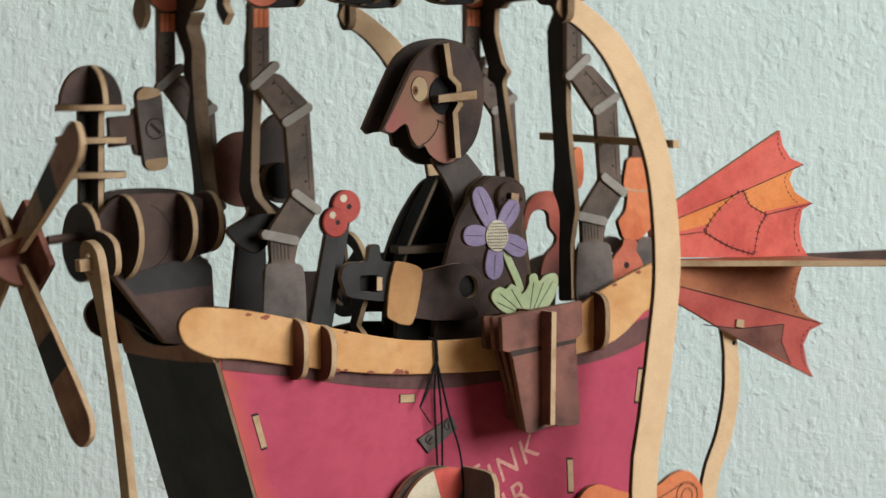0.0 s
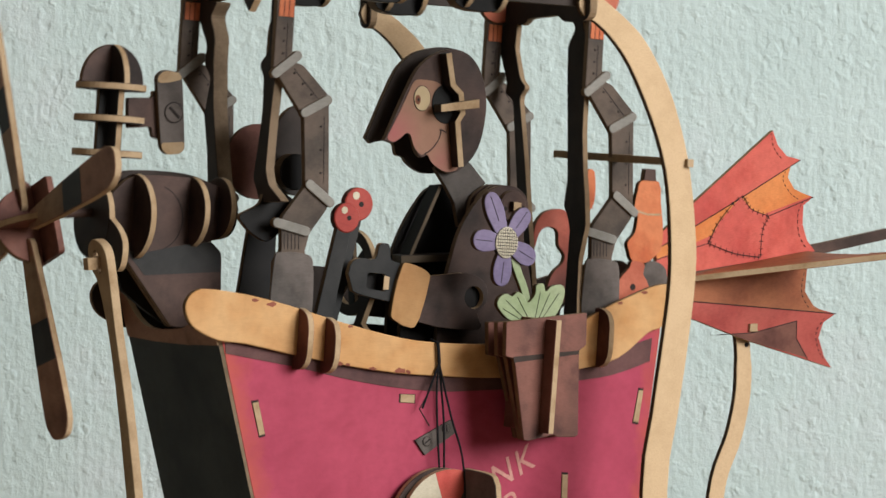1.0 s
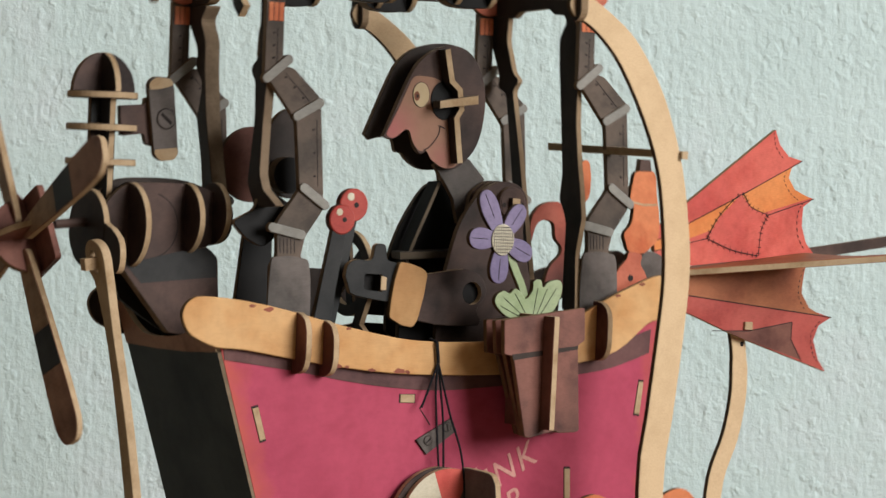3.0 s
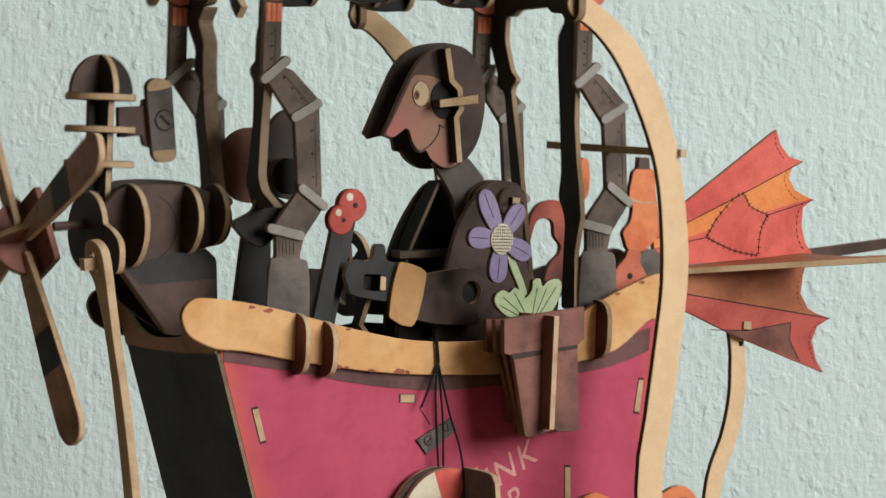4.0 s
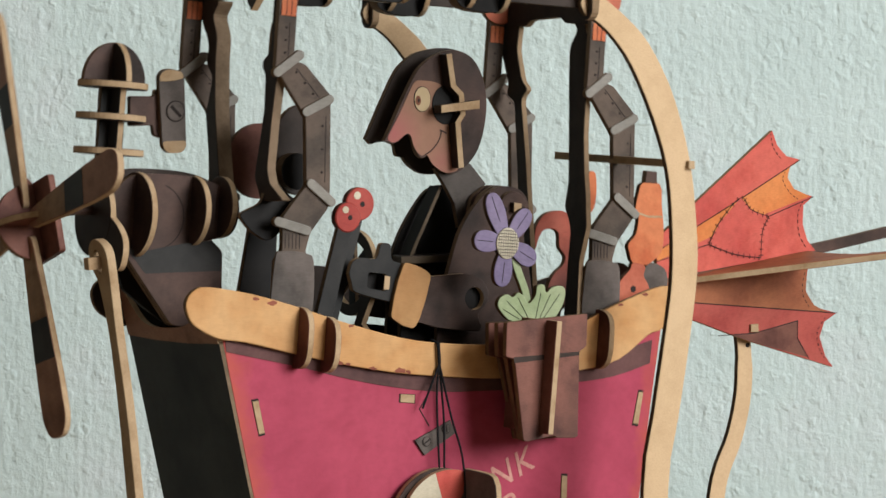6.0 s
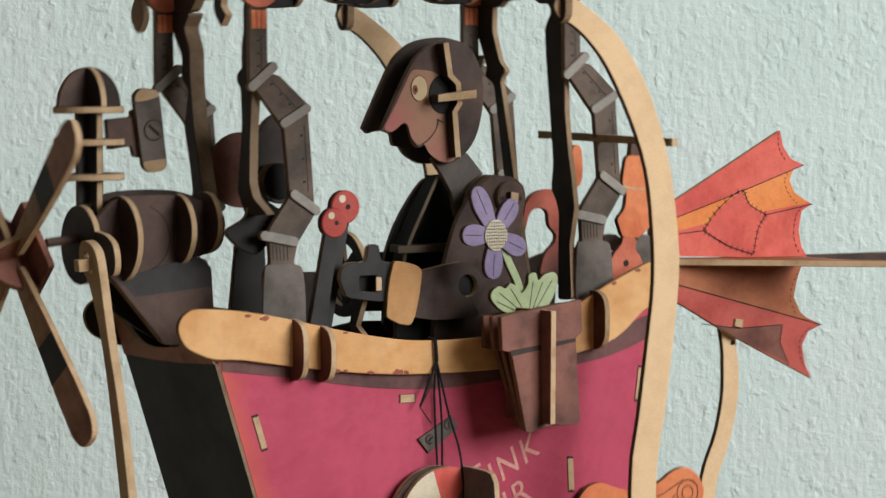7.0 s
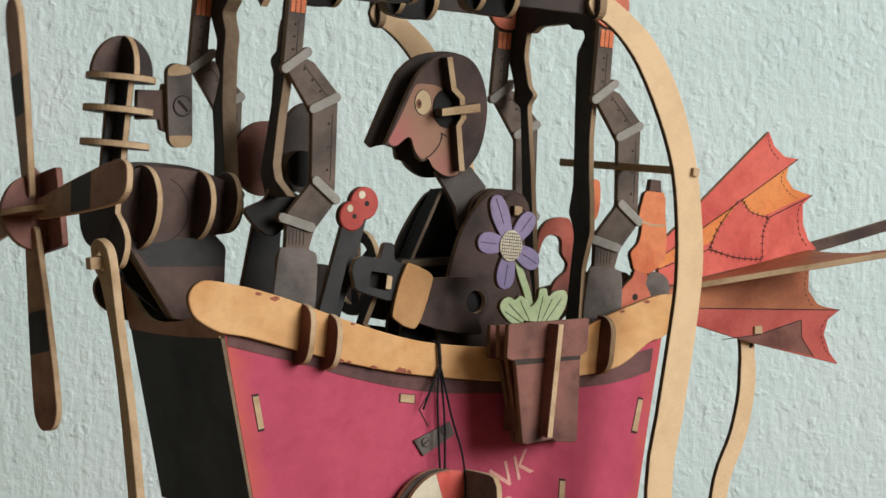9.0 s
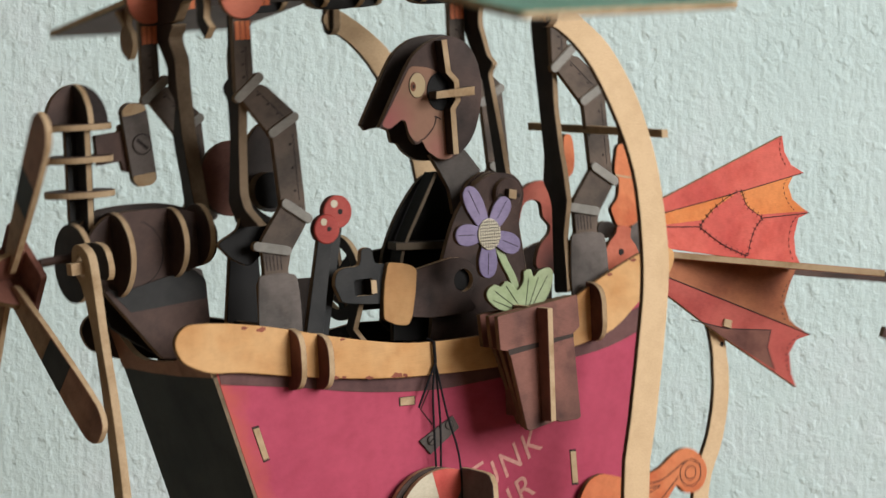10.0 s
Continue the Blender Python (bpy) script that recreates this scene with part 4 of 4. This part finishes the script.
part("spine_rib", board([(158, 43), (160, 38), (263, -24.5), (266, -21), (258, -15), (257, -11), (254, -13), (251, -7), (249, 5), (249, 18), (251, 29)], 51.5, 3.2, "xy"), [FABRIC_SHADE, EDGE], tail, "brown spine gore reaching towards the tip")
HOOK = smooth_line([(214.5,52.8),(271.0,51.8),(329.2,52.1),(340.1,49.2),(345.5,39.0),(342.0,27.9),(334.0,23.1),(327.0,24.3)], 6)
hook = part("handle", board(strip(HOOK, [5.5]), 44, 3), [BROWN, DEDGE], tail, "brown crook handle")
part("peg", board([(211.4,24.6),(216.0,24.1),(215.6,20.0),(210.7,21.0)], -4.6, 6.0, LOW, 0.2), [EDGE, EDGE], tail)

# ---- wings ----
HY, HZ = -29.4, 190.4


def wing_boards(th, s):
    """A green panelled door board reaching out from the hinge line; s is -1 for the viewer's side, 1 for the far side."""
    x0, x1, ln = -44.3, 64.0, 138.1
    o = rounded([(x0, 2), (x1, 2), (x1, ln), (x0, ln)], 5, 6)
    M = Matrix(((1, 0, 0, 0), (0, s, 0, 0), (0, 0, 1, 0), (0, 0, 0, 1)))
    part("door_board", board(o, -1.5, 3, M), [GREEN, EDGE], th, "green wood-grained panelled board")
    top = 1.5
    rim = [(x0 + 24, 37), (x1 - 24.5, 37), (x1 - 24.5, ln - 22), (x0 + 24, ln - 22)]
    inn = [(x0 + 29, 43), (x1 - 30, 43), (x1 - 30, ln - 28), (x0 + 29, ln - 28)]
    for i, mat in enumerate((DGREEN, DGREEN, LGREEN, LGREEN)):
        j = (i + 1) % 4
        part("bevel_strip", board([rim[i], rim[j], inn[j], inn[i]], top, 0.12, M, 0.01), [mat, mat], th)
    for a, b in ((rim[2], (x1 - 2, ln - 2)), (rim[3], (x0 + 2, ln - 2)), (rim[1], (x1 - 2, 4)), (rim[0], (x0 + 2, 4))):
        ink_line([a, ((a[0] * 2 + b[0]) / 3, (a[1] * 2 + b[1]) / 3), (a[0], b[1])][::2], top, 0.5, th, "panel_joint", DGREEN, M)
    part("under_lining", board(o, -1.75, 0.2, M, 0.01), [LINING, LINING], th, "purplish-brown underside")
    # the viewer's board carries its knob above, the far board below
    kx, ky, k, base = (x0 + 9, ln - 51, 1, top) if s < 0 else (x0 + 7, 65, -1, 1.75)
    KP = Matrix(((1, 0, 0, 0), (0, s, 0, 0), (0, 0, k, 0), (0, 0, 0, 1)))
    if s < 0:
        part("knob_plate", board(rounded([(kx - 6, ky - 13), (kx + 6, ky - 13), (kx + 6, ky + 13), (kx - 6, ky + 13)], 1), base, 0.3, KP, 0.05), [ORANGE, INK], th, "orange knob plate")
    K = Matrix(((0, 0, 1, kx), (s, 0, 0, ky * s), (0, k, 0, 0), (0, 0, 0, 1)))
    part("door_knob", board(spline([(-5.5, base), (-4.5, base + 3.0), (-2.2, base + 7.0), (-5.6, base + 12), (-6.2, base + 18), (0, base + 24.0), (6.2, base + 18), (5.6, base + 12), (2.2, base + 7.0), (4.5, base + 3.0), (5.5, base)], 4), -1.7, 3.4, K), [TANPAINT, EDGE], th, "tan round door knob board")
    K2 = Matrix(((1, 0, 0, kx), (0, 0, s, ky * s), (0, k, 0, 0), (0, 0, 0, 1)))
    part("knob_foot", board(rounded([(-5.5, base), (5.5, base), (3.0, base + 4.5), (1.8, base + 8), (-1.8, base + 8), (-3.0, base + 4.5)], 1), -1.5, 3, K2), [TANPAINT, EDGE], th)
    fin = [(20 * math.cos(math.pi * i / 12) + 20, 17 * math.sin(math.pi * i / 12) + top) for i in range(13)]
    part("hinge_fin", board(fin, 0, 3, Matrix(((0, 0, 1, x0 + 15), (s, 0, 0, 3 * s), (0, 1, 0, 0), (0, 0, 0, 1)))), [SOOT, EDGE], th)
    part("hinge_fin", board(fin, 0, 3, Matrix(((0, 0, 1, x1 - 9), (s, 0, 0, 3 * s), (0, 1, 0, 0), (0, 0, 0, 1)))), [SOOT, EDGE], th)


wing_near = thing("door_wing", "green panelled door board used as a flapping wing", "wing", "flapping wings")
wing_boards(wing_near, -1)
wing_far = thing("door_wing", "green panelled door board used as a flapping wing", "wing", "flapping wings")
wing_boards(wing_far, 1)

# ---- arches and rods ----
A_OUT = [(52.1,178.4),(59.0,175.1),(71.3,167.2),(82.7,157.4),(94.7,140.0),(102.6,122.5),(109.1,101.1),(113.0,75.7),(114.1,55.4),(111.0,25.1),(105.8,-10.1),(101.2,-42.9)]
A_IN = [(87.3,-41.8),(91.6,-9.3),(96.8,25.8),(99.8,50.9),(99.1,76.1),(95.5,101.2),(86.9,123.8),(74.4,146.2),(63.7,158.4),(54.5,165.2),(48.5,167.6),(45.4,172.9),(47.8,177.8)]
FOOT = [(98, -243), (86, -243)]
arch_line = smooth_line(A_OUT + [(104, -130)] + FOOT + [(90, -130)] + A_IN, 3)
for y, nm in ((-50, "near"), (131, "far")):
    arch = thing("wing_push_arch", "tall bare hardboard arch that pushes the wing", "arch", "push arches")
    part("arch_board", board(arch_line, y, 3), [BARE, SCORCH_SHADE], arch)
    c = [(52.1,171.8)][0]
    part("hook", board(capsule((y + 1.5, c[1] + 7), (y + 1.5, c[1] - 1), 5.2), c[0] - 3.5, 4.0, "yz"), [SOOT, SHADE_EDGE], arch)
    if nm == "near":
        arch_near = arch
    else:
        arch_far = arch
rod_front = thing("crank_rod", "slim tan hardboard crank rod at the bow", "rod", "crank rods")
ROD_TOP, ROD_FOOT = Vector((-148.0, 0, 73.5)), Vector((-113.5, 0, -243))
ROD_UP = (ROD_TOP - ROD_FOOT).normalized()
ROD = Matrix(((0, ROD_UP.x, ROD_UP.z, ROD_FOOT.x), (1, 0, 0, 0), (0, ROD_UP.z, -ROD_UP.x, ROD_FOOT.z), (0, 0, 0, 1)))
RLEN = (ROD_TOP - ROD_FOOT).length
rod_outline = smooth_line([(7.5, 0), (6.5, RLEN * 0.5), (7.0, RLEN - 60), (13.0, RLEN - 22), (19.5, RLEN - 12), (20.5, RLEN - 4), (16.0, RLEN), (9.5, RLEN - 1), (5.0, RLEN - 5), (3.5, RLEN - 14), (2.0, RLEN - 40), (-1.5, RLEN - 80), (-1.5, RLEN * 0.5), (0, 0)], 4)
part("rod_board", board(rod_outline, -2, 4.0, ROD, holes=[capsule((14.0, RLEN - 6.5), (12.0, RLEN - 12.0), 2.4)]), [RODWOOD, EDGE], rod_front)
part("pin", board([(9.5, RLEN - 12.0), (14.0, RLEN - 12.0), (14.0, RLEN - 7.0), (9.5, RLEN - 7.0)], -8, 11.0, ROD), [EDGE, EDGE], rod_front)
rod_back = thing("crank_rod", "curved bare hardboard rod driving the umbrella", "rod", "crank rods")
RB = smooth_line([(209.0,25.8),(212.3,11.7),(213.2,-10.6),(208.7,-32.7),(200.0,-54.4)] + [(196, -90), (188, -150), (183.8, -243)], 4)
part("rod_board", board(strip(RB, [8.5] * 6 + [9.5]), 36, 3), [BARE, SCORCH_SHADE], rod_back)
part("pin", board(circle(*[(214.0,12.5)][0], 1.2, 12), 35.6, 3.8), [INK, INK], rod_back)

# ---- propeller ----
HUB = ([(-166.3,66.4)][0][0], 49.0, [(-166.3,66.4)][0][1])
prop = thing("propeller", "four-bladed brown and tan hardboard propeller", "propeller")
spinner = part("hub", board(spline([(-14, 4), (-9, 12), (-2, 16), (5, 17), (5, -17), (-2, -16), (-9, -12), (-14, -4)], 3), -1.5, 3), [UMBER, BURNT_SHADE], prop)
part("hub", board(spline([(-14, 4), (-9, 12), (-2, 16), (5, 17), (5, -17), (-2, -16), (-9, -12), (-14, -4)], 3), -1.5, 3, "xy"), [UMBER, EDGE], prop)
part("hub_plate", board(rounded([(-17, -17), (17, -17), (17, 17), (-17, 17)], 2), 5, 3, "yz"), [UMBER, UMBER], prop)
for k in range(4):
    q = Matrix.Rotation(radians(90 * k), 4, "X")
    # blades are pitched boards: flat side turned between the disc and the shaft
    m = q @ Matrix.Translation((0, 0, 0)) @ Matrix.Rotation(radians(-7), 4, "Z") @ Matrix(((0, 0, 1, 0), (1, 0, 0, 0), (0, 1, 0, 0), (0, 0, 0, 1)))
    blade = part("blade", board(rounded([(-4, 6), (4, 6), (7, 40), (8.8, 70), (9, 86), (5, 93), (-5, 93), (-9, 86), (-8.8, 70), (-7, 40)], 4), -1.5, 3, m), [BLADE, EDGE], prop, "brown and tan propeller blade")
    for a0, a1, mat in ((14, 42, TANPAINT), (42.2, 60, SLATE)):
        for off in (-1.64, 1.52):
            part("paint_band", board([(-3.4 - a0 * 0.075, a0), (3.4 + a0 * 0.075, a0), (3.4 + a1 * 0.075, a1), (-3.4 - a1 * 0.075, a1)], off, 0.12, m, 0.01), [mat, mat], blade)
crank = thing("crank_disc", "dark round crank disc behind the propeller", "crank")
CX = [(-138.9,71.1)][0][0]
part("disc", board(circle(42.5, [(-138.9,71.1)][0][1], 17, 36), CX, 3, "yz"), [SOOT, EDGE], crank)
part("horn", board(smooth_line([(46.0, 85.5), (38.0, 84.0), (31.6, 78.5), (25.0, 76.8), (19.0, 75.8), (12.5, 73.0), (9.5, 68.5), (9.0, 62.0), (12.0, 58.5), (17.0, 59.5), (24.0, 62.0), (36.0, 58.0), (44.0, 62.0)], 3), CX + 0.2, 3.2, "yz"), [SOOT, EDGE], crank)

# ---- pilot figure ----
pilot = thing("pilot_figure", "hardboard pilot figure with a brown cap sitting at the wheel", "doll figure")
bm = bmesh.new()
HEAD = [(7.3,118.0),(21.3,144.5),(28.3,153.0),(37.5,158.0),(46.7,159.1),(55.1,155.5),(60.8,146.8),(63.0,134.3),(60.8,120.3),(56.4,110.9),(48.9,104.3),(42.1,102.6),(36.5,105.5),(31.9,111.2),(27.3,109.9),(24.0,113.3),(21.6,120.5),(17.0,120.0),(11.6,116.5)]
part_faces = [BROWN, DEDGE, SKIN, EYEWHITE, INK, SOOT, GREY, EDGE, BLACK, IRIS, RIBEDGE]
board(smooth_line(HEAD, 3), 32, 3, bm=bm, face=0, edge=1)
FACE = [(8.1,118.5), (15.1,130.3), (23.4,145.6), (33.9,144.8), (39.2,142.6), (35.0,137.3), (34.9,132.0), (40.2,127.6), (46.6,124.9), (47.1,103.6), (39.2,102.9), (32.3,107.4), (30.2,111.8), (26.5,110.9), (22.9,114.5), (21.3,120.2), (19.3,121.5), (12.5,116.7)]
board(rounded(FACE, 3, 3), 31.7, 0.25, bm=bm, face=2, edge=2, bevel=0.02)
board(smooth_line([(x - 1, z + 0.5) for x, z in [(5.8,118.4),(19.2,144.6),(25.9,153.1),(35.1,158.1),(50.0,159.8),(63.2,155.8),(68.9,146.9),(71.1,134.3),(67.3,119.4),(64.4,110.7),(53.7,103.0),(43.7,101.8),(36.0,102.1),(28.9,105.9),(25.8,109.5),(22.2,110.6),(20.3,116.3),(13.0,116.8),(8.5,115.8)]], 3), 44, 3, bm=bm, face=5, edge=1)
ex, ez = (27.2,136.8)
board(circle(ex, ez, 4.6, 24, 5.9), 31.46, 0.22, bm=bm, face=4, edge=4, bevel=0.02)
board(circle(ex, ez, 4.3, 24, 5.6), 31.3, 0.25, bm=bm, face=3, edge=4, bevel=0.02)
board(circle(ex - 2.4, ez - 0.6, 1.5, 14, 2.2), 31.15, 0.15, bm=bm, face=9, edge=9, bevel=0.01)
board(circle(ex - 2.2, ez - 0.6, 0.6, 12, 0.9), 31.02, 0.12, bm=bm, face=4, edge=4, bevel=0.01)
board(strip(smooth_line([(28.5,111.6), (31.7,113.1), (35.9,117.5), (37.4,121.4), (36.9,122.7), (40.3,121.2)]), [0.55]), 31.5, 0.12, bm=bm, face=4, edge=4, bevel=0.01)
gx, gz = (40.2,134.2)
board(circle(gx, gz, 7.8, 28, 9.0), 31.2, 0.4, bm=bm, face=8, edge=8, bevel=0.05)
board(strip([(38.2,157.4),(40.6,142.8),(44.9,138.9),(45.9,129.9),(43.1,126.1),(44.9,105.5)], [3.0]), 26, 6, bm=bm, face=7, edge=5, bevel=0.2)
board([(32.0, 134.0), (53.0, 136.4), (53.0, 132.4), (32.0, 130.6)], 23, 6, bm=bm, face=7, edge=5, bevel=0.2)
board([(37.0,104.9), (42.7,96.9), (47.8,88.8), (50.1,77.6), (52.9,81.3), (56.8,89.7), (65.2,97.6), (56.8,106.8), (49.7,110.1)], 36, 3, bm=bm, face=6, edge=1)
NEAR_BODY = [(28.5,21.8), (30.4,44.4), (34.8,57.9), (40.5,74.6), (46.8,85.0), (54.4,92.8), (63.4,96.6), (72.4,96.0), (78.0,91.9), (79.6,85.4), (77.0,73.7), (79.6,59.7), (81.6,46.8), (83.0,19.3)]
board(smooth_line(NEAR_BODY, 3), 22, 3, bm=bm, face=0, edge=1)
SHOULDER_TOP = [(52.0, 80.0), (54.8, 92.0), (63.6, 97.4), (72.4, 96.4), (78.4, 91.9), (80.0, 80.0)]
for depth in (27.0, 32.0):
    board(rounded(SHOULDER_TOP, 3, 3), depth, 3, bm=bm, face=0, edge=1)
FAR_BODY = [(20.7,51.6), (22.0,60.1), (27.0,72.7), (33.4,83.3), (41.0,92.8), (46.1,95.9), (52.6,96.9), (60.3,94.6), (66.8,85.9), (70.7,69.5), (72.1,41.2), (72.1,21.5), (25.7,23.6), (22.0,38.7)]
board(smooth_line(FAR_BODY, 3), 52, 3, bm=bm, face=8, edge=10)
board(strip(smooth_line([(43.0,96.5), (35.8,82.6), (27.6,66.8), (24.4,57.4), (23.2,43.6)]), [1.8]), 40, 9, bm=bm, face=10, edge=8)
board([(20, 38), (86, 38), (86, 52), (24, 52)], 61.6, 3.6, "xy", bm=bm, face=5, edge=10)
shx, shz = (69.1,87.3)
board(circle(shx, shz, 7.2, 28), 19.0, 3.0, bm=bm, face=0, edge=1)
board(circle(shx, shz, 6.4, 28), 18.7, 0.3, bm=bm, face=0, edge=4, bevel=0.05)
board([(67.0,89.5), (71.3,88.9), (71.0,84.7), (66.8,85.3)], 15.5, 4, bm=bm, face=7, edge=5)
for dx in (-4.9, 5.0):
    board(circle(shx + dx, shz - 1, 1.1, 12), 18.5, 0.3, bm=bm, face=4, edge=4, bevel=0.02)
me = bpy.data.meshes.new("pilot_figure")
bmesh.ops.recalc_face_normals(bm, faces=bm.faces)
bm.to_mesh(me)
bm.free()
for m in part_faces:
    me.materials.append(m)
bpy.data.objects.remove(pilot)
pilot = tagged(new("pilot_figure", me), "hardboard pilot figure with a brown cap sitting at the wheel", "doll figure")

arm = thing("figure_arm", "dark brown jointed arm with an ochre cuff gripping the wheel", "doll arm")
ARM = [(17.7,55.1), (30.8,57.3), (39.0,58.1), (45.9,56.3), (50.0,51.9), (50.4,46.1), (45.9,40.0), (47.2,32.7), (14.6,34.1), (15.9,45.3)]
hole = (43.0,47.4)
part("forearm", board(smooth_line(ARM, 3), 15, 3, holes=[circle(*hole, 5.2, 24)]), [BROWN, EDGE], arm)
part("bolt", board(circle(hole[0] + 1.4, hole[1] + 0.2, 5.0, 24), 18.2, 2, bevel=0.1), [BLACK, BLACK], arm)
part("cuff", board(rounded([(2.0,60.4), (7.5,59.7), (13.7,58.0), (17.0,55.8), (15.5,45.4), (13.0,35.1), (10.6,31.1), (4.4,31.9), (-2.3,35.2), (-1.7,44.0), (-0.4,52.2)], 1.5, 2), 12.5, 3), [SHADED_OCHRE, BURNT_SHADE], arm, "ochre cuff darkened for the wing's shadow")
HAND = [(-24.8,52.9), (-23.6,58.0), (-19.4,60.4), (-11.6,60.7), (-10.0,66.8), (-7.3,68.0), (-4.3,66.9), (-3.1,60.9), (3.0,58.2), (2.4,43.2), (-15.8,43.9), (-21.8,45.6)]
part("hand_board", board(smooth_line(HAND, 3), 15, 3, holes=[[(-14.9,53.6), (-14.0,54.4), (-5.9,54.3), (-4.0,53.0), (-4.0,47.6), (-5.6,46.6), (-13.4,47.1), (-14.9,47.9)]]), [SLATE, EDGE], arm, "slate gripping board with a slot")
part("grip_peg", board([(-6.9, 53.6), (-3.9, 53.2), (-3.9, 47.4), (-6.9, 47.2)], 13.6, 6.0), [EDGE, BLACK], arm)
part("grip_block", board([(-17.0, 56.0), (-2.0, 56.0), (-2.0, 45.5), (-17.0, 45.5)], 19.6, 3.0), [BLACK, BLACK], arm)

far_arm = thing("figure_arm", "sooty far arm of the pilot figure reaching to the wheel", "doll arm")
part("forearm", board(rounded([(0.0, 52.0), (8.0, 58.5), (18.0, 60.5), (30.0, 61.6), (46.0, 62.0), (46.0, 36.0), (28.2, 33.8), (10.0, 34.4), (1.0, 41.0)], 3, 3), 60, 3), [SOOT, RIBEDGE], far_arm)

# ---- stand under the hull ----
stand = thing("model_stand", "plain hardboard stand that carries the axle", "stand")
for y in (8, 70):
    part("upright", board([(-30, -244), (30, -244), (7, 5), (-7, 5)], y, 3), [BARE, BURNT_SHADE], stand)
part("foot", board(rounded([(-160, -50), (240, -50), (240, 145), (-160, 145)], 6), -247, 4, "xy"), [BARE, EDGE], stand)
part("axle_rod", tube([(0, 3.5, 0), (0, 80, 0)], 2.0), [EDGE], stand)
stand.location = AXLE
table = thing("table", "plain brown wooden table under the model", "table")
part("table_top", board(rounded([(-420, -200), (420, -200), (420, 240), (-420, 240)], 8), -30, 27, "xy"), [TABLE, TABLE], table)
for x in (-390, 390):
    for y in (-170, 210):
        part("leg", board([(x - 20, y - 20), (x + 20, y - 20), (x + 20, y + 20), (x - 20, y + 20)], -800, 770, "xy"), [TABLE, TABLE], table)
table.matrix_world = pose(0, 0, 0.0, 0, 0, 0)


# ---- movement ----
def about(angle, pivot, goal=None):
    """A turn in the upright fore-and-aft plane about a point in millimetres, carried to goal."""
    goal = goal or pivot
    turn = Matrix.Rotation(-angle, 4, "Y")
    return Matrix.Translation(AXLE + Vector((goal[0], 0, goal[1])) * 0.001) @ turn @ Matrix.Translation(Vector((-pivot[0], 0, -pivot[1])) * 0.001)


def spun(p, a):
    return (p[0] * math.cos(a) - p[1] * math.sin(a), p[0] * math.sin(a) + p[1] * math.cos(a))


def hull_pose(a):
    return about(a, (0, 0))


def wing_droop(a):
    d = math.degrees(a)
    return radians(-1.287 + 3.581 * d + -0.096 * d * d)


def wing_pose(a, side):
    y = HY if side < 0 else WIDTH - HY
    return hull_pose(a) @ pose(0, y * 0.001, HZ * 0.001) @ Matrix.Rotation(-side * wing_droop(a), 4, "X")


def prop_pose(a):
    d = math.degrees(a)
    turn = radians(-35.3 + -4.06 * d + -0.02 * d * d)
    return hull_pose(a) @ Matrix.Translation(Vector(HUB) * 0.001) @ Matrix.Rotation(radians(-6.0), 4, "Y") @ Matrix.Rotation(turn, 4, "X")


def crank_pose(a):
    d = math.degrees(a)
    c = Vector((0, 42.5, [(-138.9,71.1)][0][1])) * 0.001
    return hull_pose(a) @ Matrix.Translation(c) @ Matrix.Rotation(radians(-4.2 * d), 4, "X") @ Matrix.Translation(-c)


def tail_pose(a):
    return about(-1.804 * a - 0.756 * a * a, (148.2, 59.9), spun((148.2, 59.9), a))


TIE = [(12.4,16.3)][0]


def hang_pose(a):
    return about(0.08 * a, TIE, spun(TIE, a))


def scroll_pose(a):
    d = math.degrees(a)
    return about(radians(1.9 * d + 0.07 * d * d), (100.2, -60.0), spun((100.2, -60.0), a))


def pilot_pose(a):
    q = (54.1, 20.7)
    return about(0.0, q, spun(q, a))


def arm_pose(a):
    d = math.degrees(a)
    return about(radians(1.527 * d + 0.0136 * d * d), (0, 0), (0.476 * d + 0.0019 * d * d, 0.1104 * d + 0.0226 * d * d))


def motions():
    movers = [(ob, hull_pose) for ob in (hull, tap, engine, mic, cabin, fit, pot)]
    movers += [(ob, hull_pose) for ob in scene.objects if ob.parent is None and ob.name.startswith("control_lever")]
    movers += [(ob, lambda a, m=ob.matrix_basis.copy(): hull_pose(a) @ m) for ob in posts]
    movers += [(tail, tail_pose), (scroll, scroll_pose), (cords, hang_pose), (ring, hang_pose), (pilot, pilot_pose), (arm, arm_pose), (far_arm, arm_pose), (prop, prop_pose), (crank, crank_pose)]
    movers += [(wing_near, lambda a: wing_pose(a, -1)), (wing_far, lambda a: wing_pose(a, 1))]
    movers += [(arch_near, lambda a: about(0.39 * a + 0.06 * a * a, (92, -245))), (arch_far, lambda a: about(0.39 * a + 0.06 * a * a, (92, -245)))]
    movers += [(rod_front, lambda a: about(0.198 * a + 0.46 * a * a, (-113.5, -245))), (rod_back, lambda a: about(0.598 * a + 1.031 * a * a, (183.8, -192)))]
    for ob, place_at in movers:
        walk(ob, [(k * 0.1, place_at(swing(k * 0.1))) for k in range(101)])


motions()
